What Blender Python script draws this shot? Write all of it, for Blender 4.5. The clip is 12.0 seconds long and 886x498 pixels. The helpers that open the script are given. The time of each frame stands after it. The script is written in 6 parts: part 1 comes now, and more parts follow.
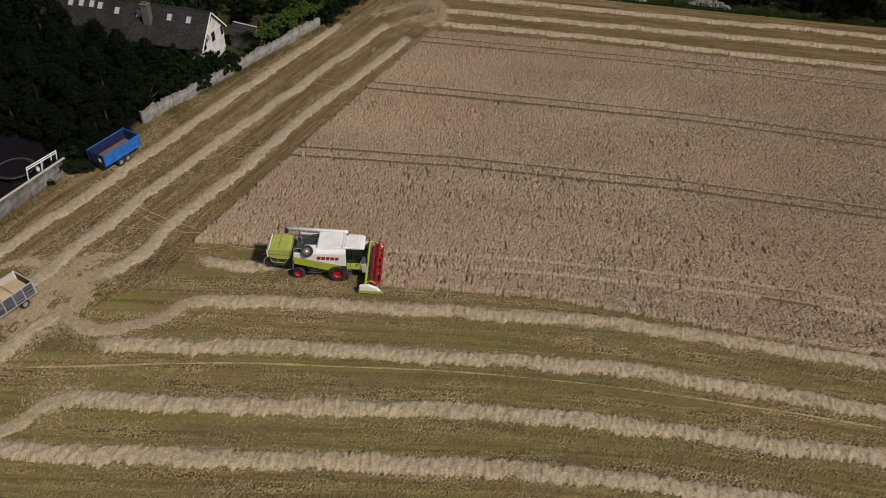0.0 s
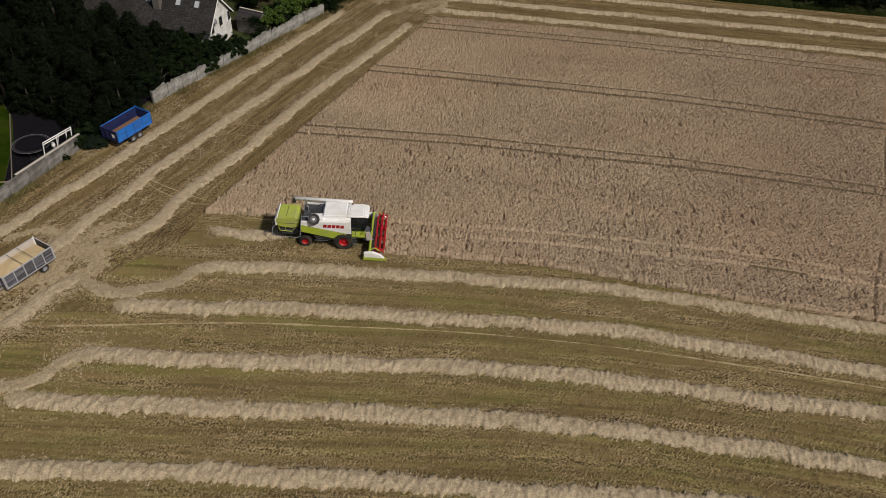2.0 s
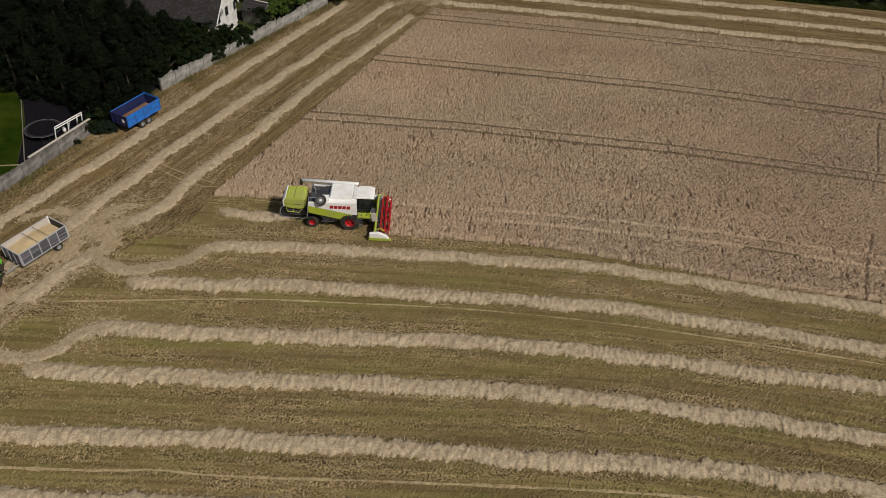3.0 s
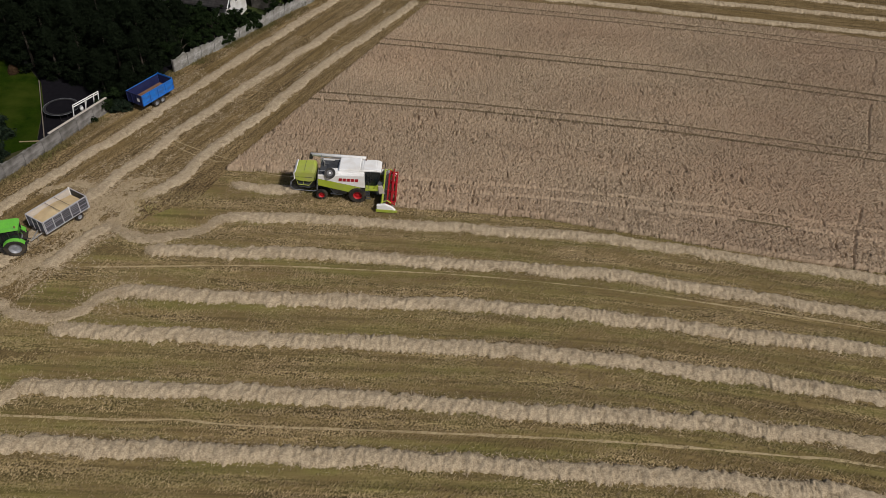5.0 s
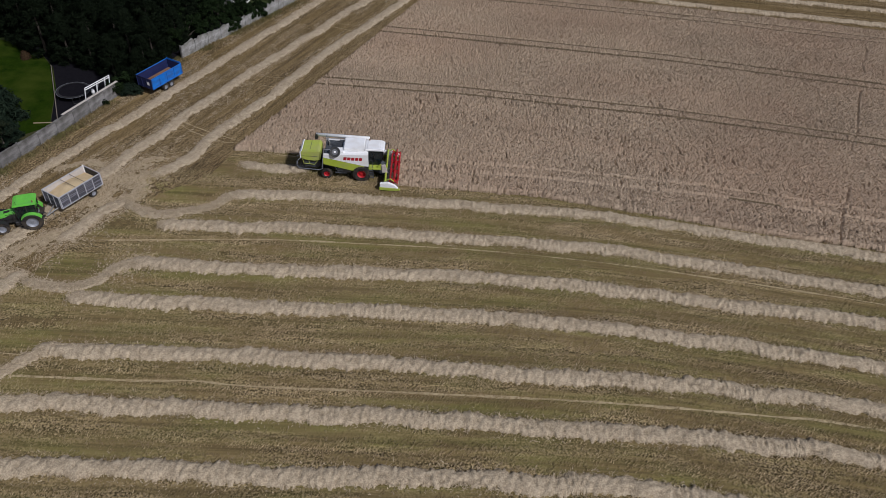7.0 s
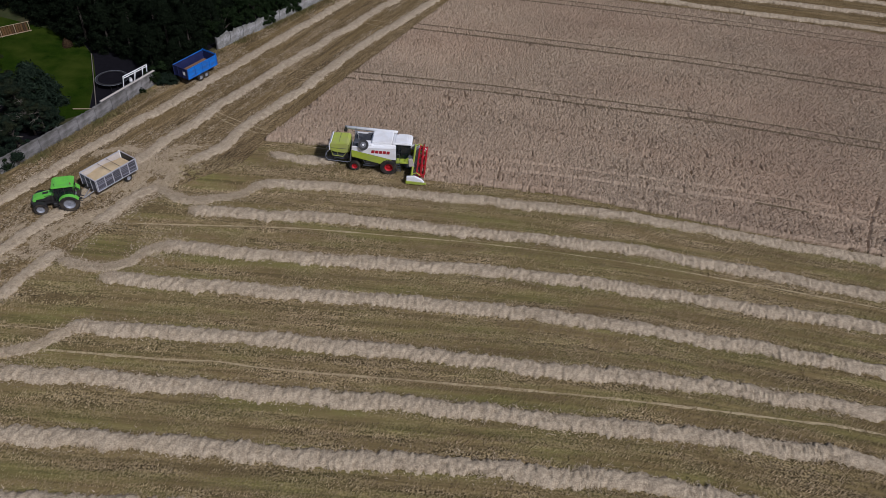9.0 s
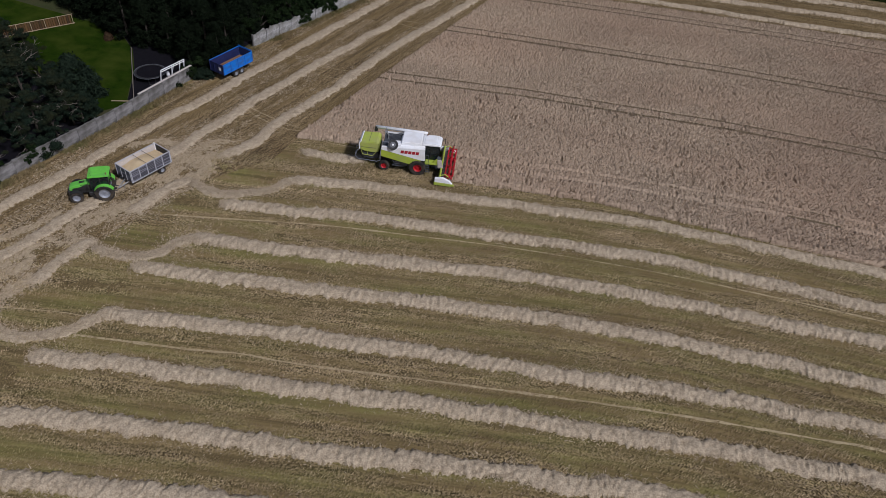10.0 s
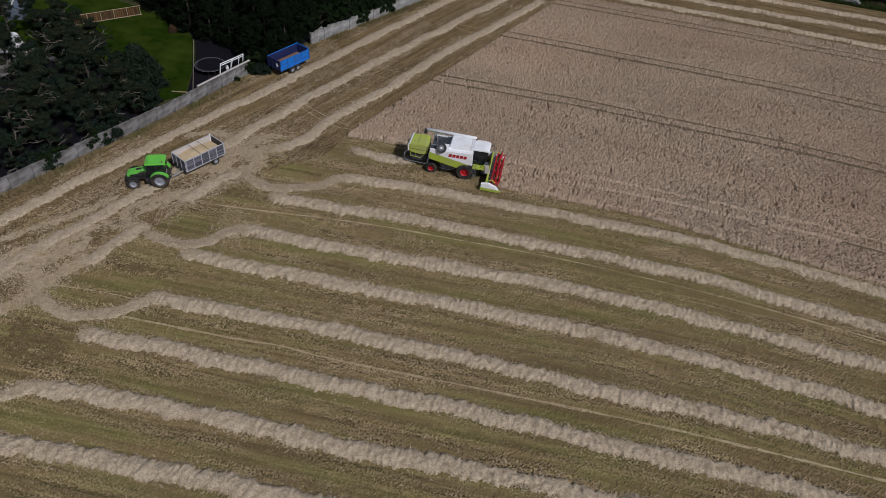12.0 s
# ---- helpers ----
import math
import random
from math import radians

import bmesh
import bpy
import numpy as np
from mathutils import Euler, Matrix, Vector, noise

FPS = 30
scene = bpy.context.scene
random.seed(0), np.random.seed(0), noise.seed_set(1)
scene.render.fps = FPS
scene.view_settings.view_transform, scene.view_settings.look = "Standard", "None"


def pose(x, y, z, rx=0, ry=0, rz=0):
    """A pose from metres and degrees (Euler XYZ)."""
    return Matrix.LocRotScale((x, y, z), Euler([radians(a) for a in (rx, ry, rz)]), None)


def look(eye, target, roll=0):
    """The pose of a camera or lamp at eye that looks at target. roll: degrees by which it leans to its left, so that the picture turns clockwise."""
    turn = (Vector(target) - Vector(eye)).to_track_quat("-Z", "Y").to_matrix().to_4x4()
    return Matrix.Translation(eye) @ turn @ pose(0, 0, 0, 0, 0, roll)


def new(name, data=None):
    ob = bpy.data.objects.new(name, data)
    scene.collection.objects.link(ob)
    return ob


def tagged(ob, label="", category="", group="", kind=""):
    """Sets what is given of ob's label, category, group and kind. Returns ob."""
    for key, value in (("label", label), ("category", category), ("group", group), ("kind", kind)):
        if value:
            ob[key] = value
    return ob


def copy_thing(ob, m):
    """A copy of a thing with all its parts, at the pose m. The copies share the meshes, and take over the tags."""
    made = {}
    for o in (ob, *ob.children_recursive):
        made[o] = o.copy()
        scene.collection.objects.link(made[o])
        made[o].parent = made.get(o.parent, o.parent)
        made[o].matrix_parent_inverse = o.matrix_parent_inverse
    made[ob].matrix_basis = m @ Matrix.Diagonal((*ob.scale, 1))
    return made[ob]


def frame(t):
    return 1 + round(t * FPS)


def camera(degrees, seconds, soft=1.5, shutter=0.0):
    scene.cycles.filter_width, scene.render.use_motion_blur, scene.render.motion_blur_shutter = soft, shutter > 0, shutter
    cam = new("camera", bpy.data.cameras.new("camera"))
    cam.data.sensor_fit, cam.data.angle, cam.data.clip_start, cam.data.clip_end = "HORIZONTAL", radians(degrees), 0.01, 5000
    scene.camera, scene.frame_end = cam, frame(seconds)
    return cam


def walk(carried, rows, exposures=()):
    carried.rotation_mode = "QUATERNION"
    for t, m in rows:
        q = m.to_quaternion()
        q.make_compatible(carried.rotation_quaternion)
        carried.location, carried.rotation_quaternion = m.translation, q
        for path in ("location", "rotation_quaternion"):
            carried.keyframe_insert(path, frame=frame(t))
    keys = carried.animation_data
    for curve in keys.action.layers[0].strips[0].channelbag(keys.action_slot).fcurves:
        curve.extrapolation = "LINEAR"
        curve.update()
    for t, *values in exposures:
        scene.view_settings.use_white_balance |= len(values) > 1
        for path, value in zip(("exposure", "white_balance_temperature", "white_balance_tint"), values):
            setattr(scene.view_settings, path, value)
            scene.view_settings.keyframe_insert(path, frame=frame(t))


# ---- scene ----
cam = camera(65.0, 12.0, soft=0.5)
# the drone's flight: seconds, x, y, z, yaw, pitch, roll
PATH = [
    (0, 0.00, 0.00, 48.00, -0.00, -42.20, -3.69),
    (0.5, 0.29, -0.87, 47.88, 0.06, -42.12, -3.57),
    (1, 0.12, -1.89, 47.84, -0.02, -42.12, -3.66),
    (1.5, -0.09, -3.00, 47.78, -0.07, -42.14, -3.80),
    (2, -0.09, -4.22, 47.60, 0.00, -42.17, -3.71),
    (2.5, -0.38, -5.57, 47.50, -0.04, -42.18, -3.81),
    (3, -0.65, -6.90, 47.37, -0.08, -42.18, -3.90),
    (5, -0.92, -10.84, 47.29, 0.04, -42.45, -3.81),
    (5.5, -0.98, -11.73, 47.28, 0.04, -42.49, -3.82),
    (6, -1.01, -12.67, 47.24, 0.05, -42.47, -3.83),
    (6.5, -1.10, -13.56, 47.21, 0.05, -42.46, -3.90),
    (7, -1.09, -14.38, 47.21, 0.03, -42.52, -3.87),
    (9, -1.06, -15.53, 47.22, 2.77, -42.59, -3.98),
    (9.5, -1.09, -15.60, 47.25, 4.38, -42.63, -4.09),
    (10, -0.96, -15.64, 47.30, 5.82, -42.64, -4.08),
    (10.5, -0.93, -15.61, 47.38, 7.26, -42.73, -4.14),
    (11, -0.91, -15.63, 47.43, 8.66, -42.74, -4.18),
    (11.5, -0.96, -15.62, 47.52, 9.84, -42.79, -4.24),
    (12, -0.84, -15.60, 47.53, 10.79, -42.78, -4.17),
]
EXPOSURES = [(0, -0.39, 6850, 11.6), (3.2, -0.31, 6920, 11.1), (4.9, -0.35, 6650, 12), (5.5, -0.34, 6400, 12.3), (6.2, -0.34, 6120, 13.2), (7.2, -0.37, 5820, 15.4), (8.8, -0.39, 5720, 17.6), (10.5, -0.42, 5770, 17.2), (12, -0.48, 5840, 15.4)]
walk(cam, [(t, pose(x, y, z, 90 + p, r, w)) for t, x, y, z, w, p, r in PATH], EXPOSURES)

# ---- world and sun ----
SUN_TO = Vector((-0.52, 0.45, -0.73)).normalized()  # the way the sunlight travels
world = bpy.data.worlds.new("sky")
scene.world = world
world.use_nodes = True
wn = world.node_tree
sky = wn.nodes.new("ShaderNodeTexSky")
sky.sky_type = "NISHITA"
sky.sun_disc = False
sky.sun_elevation = math.asin(-SUN_TO.z)
sky.sun_rotation = math.atan2(-SUN_TO.x, -SUN_TO.y)
sky.air_density, sky.dust_density, sky.ozone_density = 1.0, 3.0, 1.0
wn.links.new(sky.outputs[0], wn.nodes["Background"].inputs[0])
wn.nodes["Background"].inputs[1].default_value = 0.047
sun_data = bpy.data.lights.new("sun", "SUN")
sun_data.energy, sun_data.angle, sun_data.color = 3.65, radians(4), (1.0, 0.96, 0.90)
sun = new("sun", sun_data)
sun.matrix_world = look((60, -60, 90), Vector((60, -60, 90)) + SUN_TO)


# ---- materials ----
def material(name, a, b, scale=(3, 3, 3), fine=30.0, rough=0.7, metal=0.0, bump=0.2, dist=0.02, island=0.0, mixfine=0.4,
             third=None, third_scale=(0.2, 0.2, 0.2), fourth=None, fourth_scale=(0.2, 0.2, 0.2), random_object=0.0, spec=0.5, coords="Object", sharp=None, stripe=None):
    """Two colours mixed by a coarse and a fine noise, with an optional third and fourth colour in large patches."""
    m = bpy.data.materials.new(name)
    m.use_nodes = True
    n, l = m.node_tree.nodes, m.node_tree.links
    p = n["Principled BSDF"]
    p.inputs["Roughness"].default_value, p.inputs["Metallic"].default_value = rough, metal
    p.inputs["Specular IOR Level"].default_value = spec
    tc = n.new("ShaderNodeTexCoord")
    mp = n.new("ShaderNodeMapping")
    mp.inputs["Scale"].default_value = scale
    l.new(tc.outputs[coords], mp.inputs[0])
    n1 = n.new("ShaderNodeTexNoise")
    n1.inputs["Scale"].default_value, n1.inputs["Detail"].default_value, n1.inputs["Roughness"].default_value = 1.0, 5.0, 0.6
    l.new(mp.outputs[0], n1.inputs["Vector"])
    n2 = n.new("ShaderNodeTexNoise")
    n2.inputs["Scale"].default_value, n2.inputs["Detail"].default_value = fine, 3.0
    l.new(tc.outputs[coords], n2.inputs["Vector"])
    mx = n.new("ShaderNodeMix")
    mx.inputs[0].default_value = mixfine
    l.new(n1.outputs[0], mx.inputs[2]), l.new(n2.outputs[0], mx.inputs[3])
    fac = mx.outputs[0]
    if island or random_object:
        src = n.new("ShaderNodeNewGeometry").outputs["Random Per Island"] if island else n.new("ShaderNodeObjectInfo").outputs["Random"]
        m2 = n.new("ShaderNodeMix")
        m2.inputs[0].default_value = island or random_object
        l.new(fac, m2.inputs[2]), l.new(src, m2.inputs[3])
        fac = m2.outputs[0]
    ramp = n.new("ShaderNodeMapRange")
    ramp.inputs[1].default_value, ramp.inputs[2].default_value = sharp or ((0.1, 0.9) if (island or random_object) else (0.32, 0.68))
    l.new(fac, ramp.inputs[0])
    mc = n.new("ShaderNodeMix")
    mc.data_type = "RGBA"
    mc.inputs[6].default_value, mc.inputs[7].default_value = (*a, 1), (*b, 1)
    l.new(ramp.outputs[0], mc.inputs[0])
    col = mc.outputs[2]
    for k, (tint, tint_scale) in enumerate(((third, third_scale), (fourth, fourth_scale))):
        if not tint:
            continue
        mp3 = n.new("ShaderNodeMapping")
        mp3.inputs["Scale"].default_value = tint_scale
        mp3.inputs["Location"].default_value = (31.0 * k, 17.0 * k, 0)
        l.new(tc.outputs[coords], mp3.inputs[0])
        n3 = n.new("ShaderNodeTexNoise")
        n3.inputs["Scale"].default_value, n3.inputs["Detail"].default_value = 1.0, 4.0
        l.new(mp3.outputs[0], n3.inputs["Vector"])
        r3 = n.new("ShaderNodeMapRange")
        r3.inputs[1].default_value, r3.inputs[2].default_value = 0.42, 0.66
        l.new(n3.outputs[0], r3.inputs[0])
        m3 = n.new("ShaderNodeMix")
        m3.data_type = "RGBA"
        m3.inputs[7].default_value = (*tint, 1)
        l.new(r3.outputs[0], m3.inputs[0]), l.new(col, m3.inputs[6])
        col = m3.outputs[2]
    if stripe:  # thin lighter and darker lines along the rows
        mp4 = n.new("ShaderNodeMapping")
        mp4.inputs["Scale"].default_value = (stripe[0], stripe[1], 1)
        l.new(tc.outputs[coords], mp4.inputs[0])
        n4 = n.new("ShaderNodeTexNoise")
        n4.inputs["Scale"].default_value, n4.inputs["Detail"].default_value, n4.inputs["Roughness"].default_value = 1.0, 4.0, 0.7
        l.new(mp4.outputs[0], n4.inputs["Vector"])
        r4 = n.new("ShaderNodeMapRange")
        r4.inputs[1].default_value, r4.inputs[2].default_value, r4.inputs[3].default_value, r4.inputs[4].default_value = 0.36, 0.64, stripe[2], stripe[3]
        l.new(n4.outputs[0], r4.inputs[0])
        m4 = n.new("ShaderNodeVectorMath")
        m4.operation = "SCALE"
        l.new(col, m4.inputs[0]), l.new(r4.outputs[0], m4.inputs["Scale"])
        col = m4.outputs[0]
    l.new(col, p.inputs["Base Color"])
    if bump:
        bp = n.new("ShaderNodeBump")
        bp.inputs["Strength"].default_value, bp.inputs["Distance"].default_value = bump, dist
        l.new(mx.outputs[0], bp.inputs["Height"]), l.new(bp.outputs[0], p.inputs["Normal"])
    return m


M = {}
M["stubble"] = material("stubble", (0.062, 0.047, 0.021), (0.37, 0.284, 0.150), (0.5, 3.0, 1), 5.6, 0.95, bump=1.0, dist=0.15, mixfine=0.68,
                        third=(0.190, 0.167, 0.058), third_scale=(0.05, 0.42, 0.3), fourth=(0.185, 0.138, 0.062), fourth_scale=(0.16, 0.7, 0.3), spec=0.05, coords="UV", sharp=(0.43, 0.58), stripe=(0.05, 1.7, 0.72, 1.26))
M["stubble_dry"] = material("stubble_dry", (0.080, 0.056, 0.027), (0.315, 0.233, 0.124), (0.5, 2.4, 1), 5.0, 0.95, bump=1.0, dist=0.15, mixfine=0.68,
                            third=(0.172, 0.122, 0.054), third_scale=(0.05, 0.35, 0.3), spec=0.05, coords="UV", sharp=(0.43, 0.58), stripe=(0.08, 1.5, 0.6, 1.3))
M["stalk"] = material("stalk", (0.175, 0.127, 0.063), (0.66, 0.52, 0.325), (1.5, 2.2, 1), 3.0, 0.9, bump=0, island=0.55, spec=0.1, coords="UV",
                      third=(0.272, 0.240, 0.096), third_scale=(0.05, 0.42, 0.3), fourth=(0.31, 0.232, 0.125), fourth_scale=(0.16, 0.7, 0.3), stripe=(0.03, 1.1, 0.62, 1.22))
M["stalk_dry"] = material("stalk_dry", (0.15, 0.108, 0.054), (0.40, 0.308, 0.178), (0.4, 0.4, 1), 3.0, 0.9, bump=0, island=0.6, spec=0.1, coords="UV",
                          third=(0.200, 0.140, 0.066), third_scale=(0.1, 0.3, 0.3), stripe=(0.05, 1.2, 0.68, 1.18))
M["crop"] = material("crop", (0.235, 0.176, 0.121), (0.465, 0.368, 0.263), (3.4, 2.2, 2), 4.5, 0.9, bump=0.6, dist=0.05, mixfine=0.35,
                     spec=0.1, sharp=(0.36, 0.60), third=(0.365, 0.272, 0.190), third_scale=(0.035, 0.06, 0.3), stripe=(0.05, 0.13, 0.88, 1.05))
# darker than real straw: shade between the stalks, put into the colour
M["stem_shade"] = material("stem_shade", (0.085, 0.064, 0.040), (0.165, 0.127, 0.080), (4, 4, 2), 9.0, 0.95, bump=0.5, dist=0.05, spec=0.05)
M["ears"] = material("ears", (0.365, 0.287, 0.197), (0.575, 0.464, 0.332), (2.5, 1.6, 1), 4.0, 0.85, bump=0, island=0.25, spec=0.15, third=(0.475, 0.364, 0.256), third_scale=(0.035, 0.06, 0.3), stripe=(0.05, 0.13, 0.88, 1.05))
M["pressed"] = material("pressed", (0.27, 0.212, 0.118), (0.52, 0.42, 0.255), (1.2, 1.2, 1.2), 7.0, 0.9, bump=0.3, dist=0.03, mixfine=0.5, spec=0.15)
M["straw"] = material("straw", (0.265, 0.209, 0.138), (0.500, 0.412, 0.286), (2.2, 2.2, 2.2), 9.0, 0.85, bump=0.7, dist=0.06, mixfine=0.6, spec=0.2, sharp=(0.38, 0.60))
M["straw_flat"] = material("straw_flat", (0.235, 0.180, 0.107), (0.470, 0.380, 0.248), (2.2, 2.2, 2.2), 8.0, 0.9, bump=0.6, dist=0.05, mixfine=0.55, spec=0.15, sharp=(0.35, 0.62))
M["trodden"] = material("trodden", (0.080, 0.060, 0.027), (0.215, 0.160, 0.075), (1.2, 3.0, 1), 8.0, 0.95, bump=1.0, dist=0.1, mixfine=0.65, spec=0.05, sharp=(0.38, 0.62))
M["loose"] = material("loose", (0.26, 0.203, 0.130), (0.54, 0.443, 0.303), (1.6, 1.6, 1.6), 9.0, 0.85, bump=0, island=0.75, spec=0.2)
M["meadow"] = material("meadow", (0.02, 0.032, 0.010), (0.05, 0.066, 0.022), (0.6, 0.6, 0.6), 6.0, 0.95, bump=0.6, dist=0.1, third=(0.06, 0.05, 0.025), spec=0.1)
M["lawn"] = material("lawn", (0.006, 0.017, 0.002), (0.024, 0.045, 0.004), (0.8, 0.8, 0.8), 6.0, 0.95, bump=0.6, dist=0.05, third=(0.036, 0.051, 0.007), third_scale=(0.25, 0.25, 0.3), spec=0.0)
# near-black; under the pines it also stands in for shade between the crowns
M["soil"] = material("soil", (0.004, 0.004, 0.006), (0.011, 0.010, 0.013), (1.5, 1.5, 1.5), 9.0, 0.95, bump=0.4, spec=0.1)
M["gravel"] = material("gravel", (0.2, 0.19, 0.17), (0.34, 0.32, 0.29), (1.5, 1.5, 1.5), 18.0, 0.95, bump=0.4, spec=0.1)
M["concrete"] = material("concrete", (0.085, 0.082, 0.078), (0.37, 0.357, 0.345), (1.7, 1.7, 2.4), 13.0, 0.9, bump=0.6, dist=0.04, mixfine=0.5, third=(0.10, 0.095, 0.085), third_scale=(0.7, 0.7, 1.6), random_object=0.2, spec=0.1)
M["stone"] = material("stone", (0.13, 0.128, 0.12), (0.52, 0.515, 0.50), (1.6, 1.6, 2.6), 7.0, 0.9, bump=1.0, dist=0.10, mixfine=0.5, third=(0.17, 0.165, 0.145), third_scale=(0.9, 0.9, 1.4), spec=0.1)
M["whitestone"] = material("whitestone", (0.22, 0.215, 0.205), (0.50, 0.49, 0.475), (1.5, 1.5, 1.5), 6.0, 0.9, bump=0.6, dist=0.05, spec=0.2)
M["lime"] = material("lime", (0.34, 0.43, 0.035), (0.44, 0.53, 0.06), (1, 1, 1), 12.0, 0.38, bump=0.03, third=(0.34, 0.40, 0.09), third_scale=(0.9, 0.9, 1.2))
M["lime_dusty"] = material("lime_dusty", (0.36, 0.43, 0.055), (0.45, 0.52, 0.10), (1, 1, 1), 12.0, 0.6, bump=0.05, third=(0.39, 0.42, 0.12), third_scale=(0.9, 0.9, 1.2))
M["white"] = material("white", (0.84, 0.85, 0.85), (0.93, 0.94, 0.94), (1, 1, 1.5), 12.0, 0.35, bump=0.03, third=(0.80, 0.79, 0.76), third_scale=(0.8, 0.8, 1.3))
M["red"] = material("red", (0.44, 0.010, 0.022), (0.58, 0.016, 0.032), (2, 2, 2), 15.0, 0.42, bump=0.04, third=(0.40, 0.02, 0.02))
M["black"] = material("black", (0.012, 0.012, 0.013), (0.035, 0.034, 0.032), (2, 2, 2), 15.0, 0.6, bump=0.1)
M["tyre"] = material("tyre", (0.014, 0.013, 0.013), (0.04, 0.036, 0.031), (2, 2, 2), 12.0, 0.85, bump=0.15, third=(0.075, 0.06, 0.043), third_scale=(2, 2, 2), spec=0.3)
M["red_dark"] = material("red_dark", (0.30, 0.008, 0.018), (0.44, 0.012, 0.024), (2, 2, 2), 15.0, 0.55, bump=0.04)
M["steel"] = material("steel", (0.28, 0.28, 0.28), (0.45, 0.45, 0.44), (2, 2, 2), 15.0, 0.5, metal=0.5, bump=0.08)
M["deck"] = material("deck", (0.035, 0.04, 0.048), (0.085, 0.09, 0.10), (3, 3, 3), 20.0, 0.6, bump=0.15)
M["dust"] = material("dust", (0.24, 0.21, 0.14), (0.38, 0.33, 0.21), (2, 2, 2), 14.0, 0.85, bump=0.2)
M["green"] = material("green", (0.13, 0.50, 0.045), (0.20, 0.64, 0.08), (1, 1, 1), 12.0, 0.35, bump=0.03, third=(0.15, 0.48, 0.08), third_scale=(1.5, 1.5, 1.5))
M["rim"] = material("rim", (0.20, 0.21, 0.235), (0.34, 0.355, 0.39), (3, 3, 3), 14.0, 0.5, metal=0.2, bump=0.05)
M["blue"] = material("blue", (0.008, 0.125, 0.48), (0.013, 0.20, 0.70), (1, 1, 2), 10.0, 0.45, bump=0.06, third=(0.03, 0.11, 0.36), third_scale=(1.2, 1.2, 2.2))
M["navy"] = material("navy", (0.010, 0.014, 0.06), (0.022, 0.03, 0.11), (1, 1, 2), 10.0, 0.55, bump=0.06)
M["pale_board"] = material("pale_board", (0.42, 0.38, 0.34), (0.60, 0.55, 0.49), (0.7, 0.7, 3), 9.0, 0.7, bump=0.1)
M["grain"] = material("grain", (0.46, 0.35, 0.20), (0.62, 0.49, 0.30), (1.2, 1.2, 1.2), 40.0, 0.9, bump=0.3, spec=0.15)
M["rust"] = material("rust", (0.12, 0.06, 0.035), (0.26, 0.15, 0.09), (2, 2, 2), 12.0, 0.85, bump=0.2)
M["wood"] = material("wood", (0.042, 0.021, 0.007), (0.125, 0.062, 0.019), (2, 2, 0.6), 20.0, 0.8, bump=0.2, random_object=0.75)
M["pale_wood"] = material("pale_wood", (0.28, 0.21, 0.125), (0.42, 0.335, 0.215), (2, 2, 2), 16.0, 0.8, bump=0.15)
M["tile_roof"] = material("tile_roof", (0.004, 0.004, 0.0045), (0.050, 0.046, 0.047), (2.5, 2.5, 2.5), 10.0, 0.8, bump=0.3, third=(0.016, 0.013, 0.012), third_scale=(0.5, 0.5, 0.5), island=0.5)
M["slate"] = material("slate", (0.07, 0.09, 0.12), (0.13, 0.16, 0.20), (2, 2, 2), 9.0, 0.7, bump=0.2)
M["plaster_white"] = material("plaster_white", (0.70, 0.70, 0.69), (0.84, 0.84, 0.83), (1, 1, 1), 10.0, 0.9, bump=0.15, third=(0.55, 0.54, 0.50), third_scale=(0.6, 0.6, 1))
M["brick"] = material("brick", (0.07, 0.062, 0.056), (0.17, 0.155, 0.14), (3, 3, 6), 12.0, 0.9, bump=0.3)
M["bark"] = material("bark", (0.028, 0.022, 0.017), (0.085, 0.07, 0.055), (3, 3, 0.8), 12.0, 0.95, bump=0.5)
M["dead_wood"] = material("dead_wood", (0.17, 0.145, 0.115), (0.32, 0.28, 0.23), (3, 3, 3), 12.0, 0.9, bump=0.2)
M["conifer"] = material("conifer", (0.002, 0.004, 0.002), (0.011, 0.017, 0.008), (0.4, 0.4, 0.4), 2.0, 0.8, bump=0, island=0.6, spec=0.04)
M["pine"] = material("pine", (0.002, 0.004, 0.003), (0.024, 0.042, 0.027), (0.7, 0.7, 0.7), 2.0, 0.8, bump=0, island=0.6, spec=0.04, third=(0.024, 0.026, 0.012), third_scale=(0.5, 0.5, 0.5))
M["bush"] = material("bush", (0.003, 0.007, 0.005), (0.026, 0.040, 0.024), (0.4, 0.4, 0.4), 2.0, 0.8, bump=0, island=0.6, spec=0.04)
M["dead_leaf"] = material("dead_leaf", (0.03, 0.018, 0.010), (0.09, 0.058, 0.032), (0.4, 0.4, 0.4), 2.0, 0.8, bump=0, island=0.6, spec=0.04)
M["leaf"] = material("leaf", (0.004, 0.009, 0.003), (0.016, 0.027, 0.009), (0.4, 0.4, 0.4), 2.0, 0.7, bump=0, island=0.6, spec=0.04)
M["leaf_light"] = material("leaf_light", (0.025, 0.048, 0.010), (0.08, 0.12, 0.026), (0.4, 0.4, 0.4), 2.0, 0.7, bump=0, island=0.6, spec=0.04)
M["weed_green"] = material("weed_green", (0.014, 0.03, 0.008), (0.06, 0.075, 0.022), (0.5, 0.5, 0.5), 3.0, 0.9, bump=0, island=0.7, spec=0.05)
M["weed"] = material("weed", (0.13, 0.098, 0.044), (0.29, 0.222, 0.115), (0.5, 0.5, 0.5), 3.0, 0.9, bump=0, island=0.7, spec=0.1, third=(0.13, 0.118, 0.045), third_scale=(0.3, 0.3, 0.3))


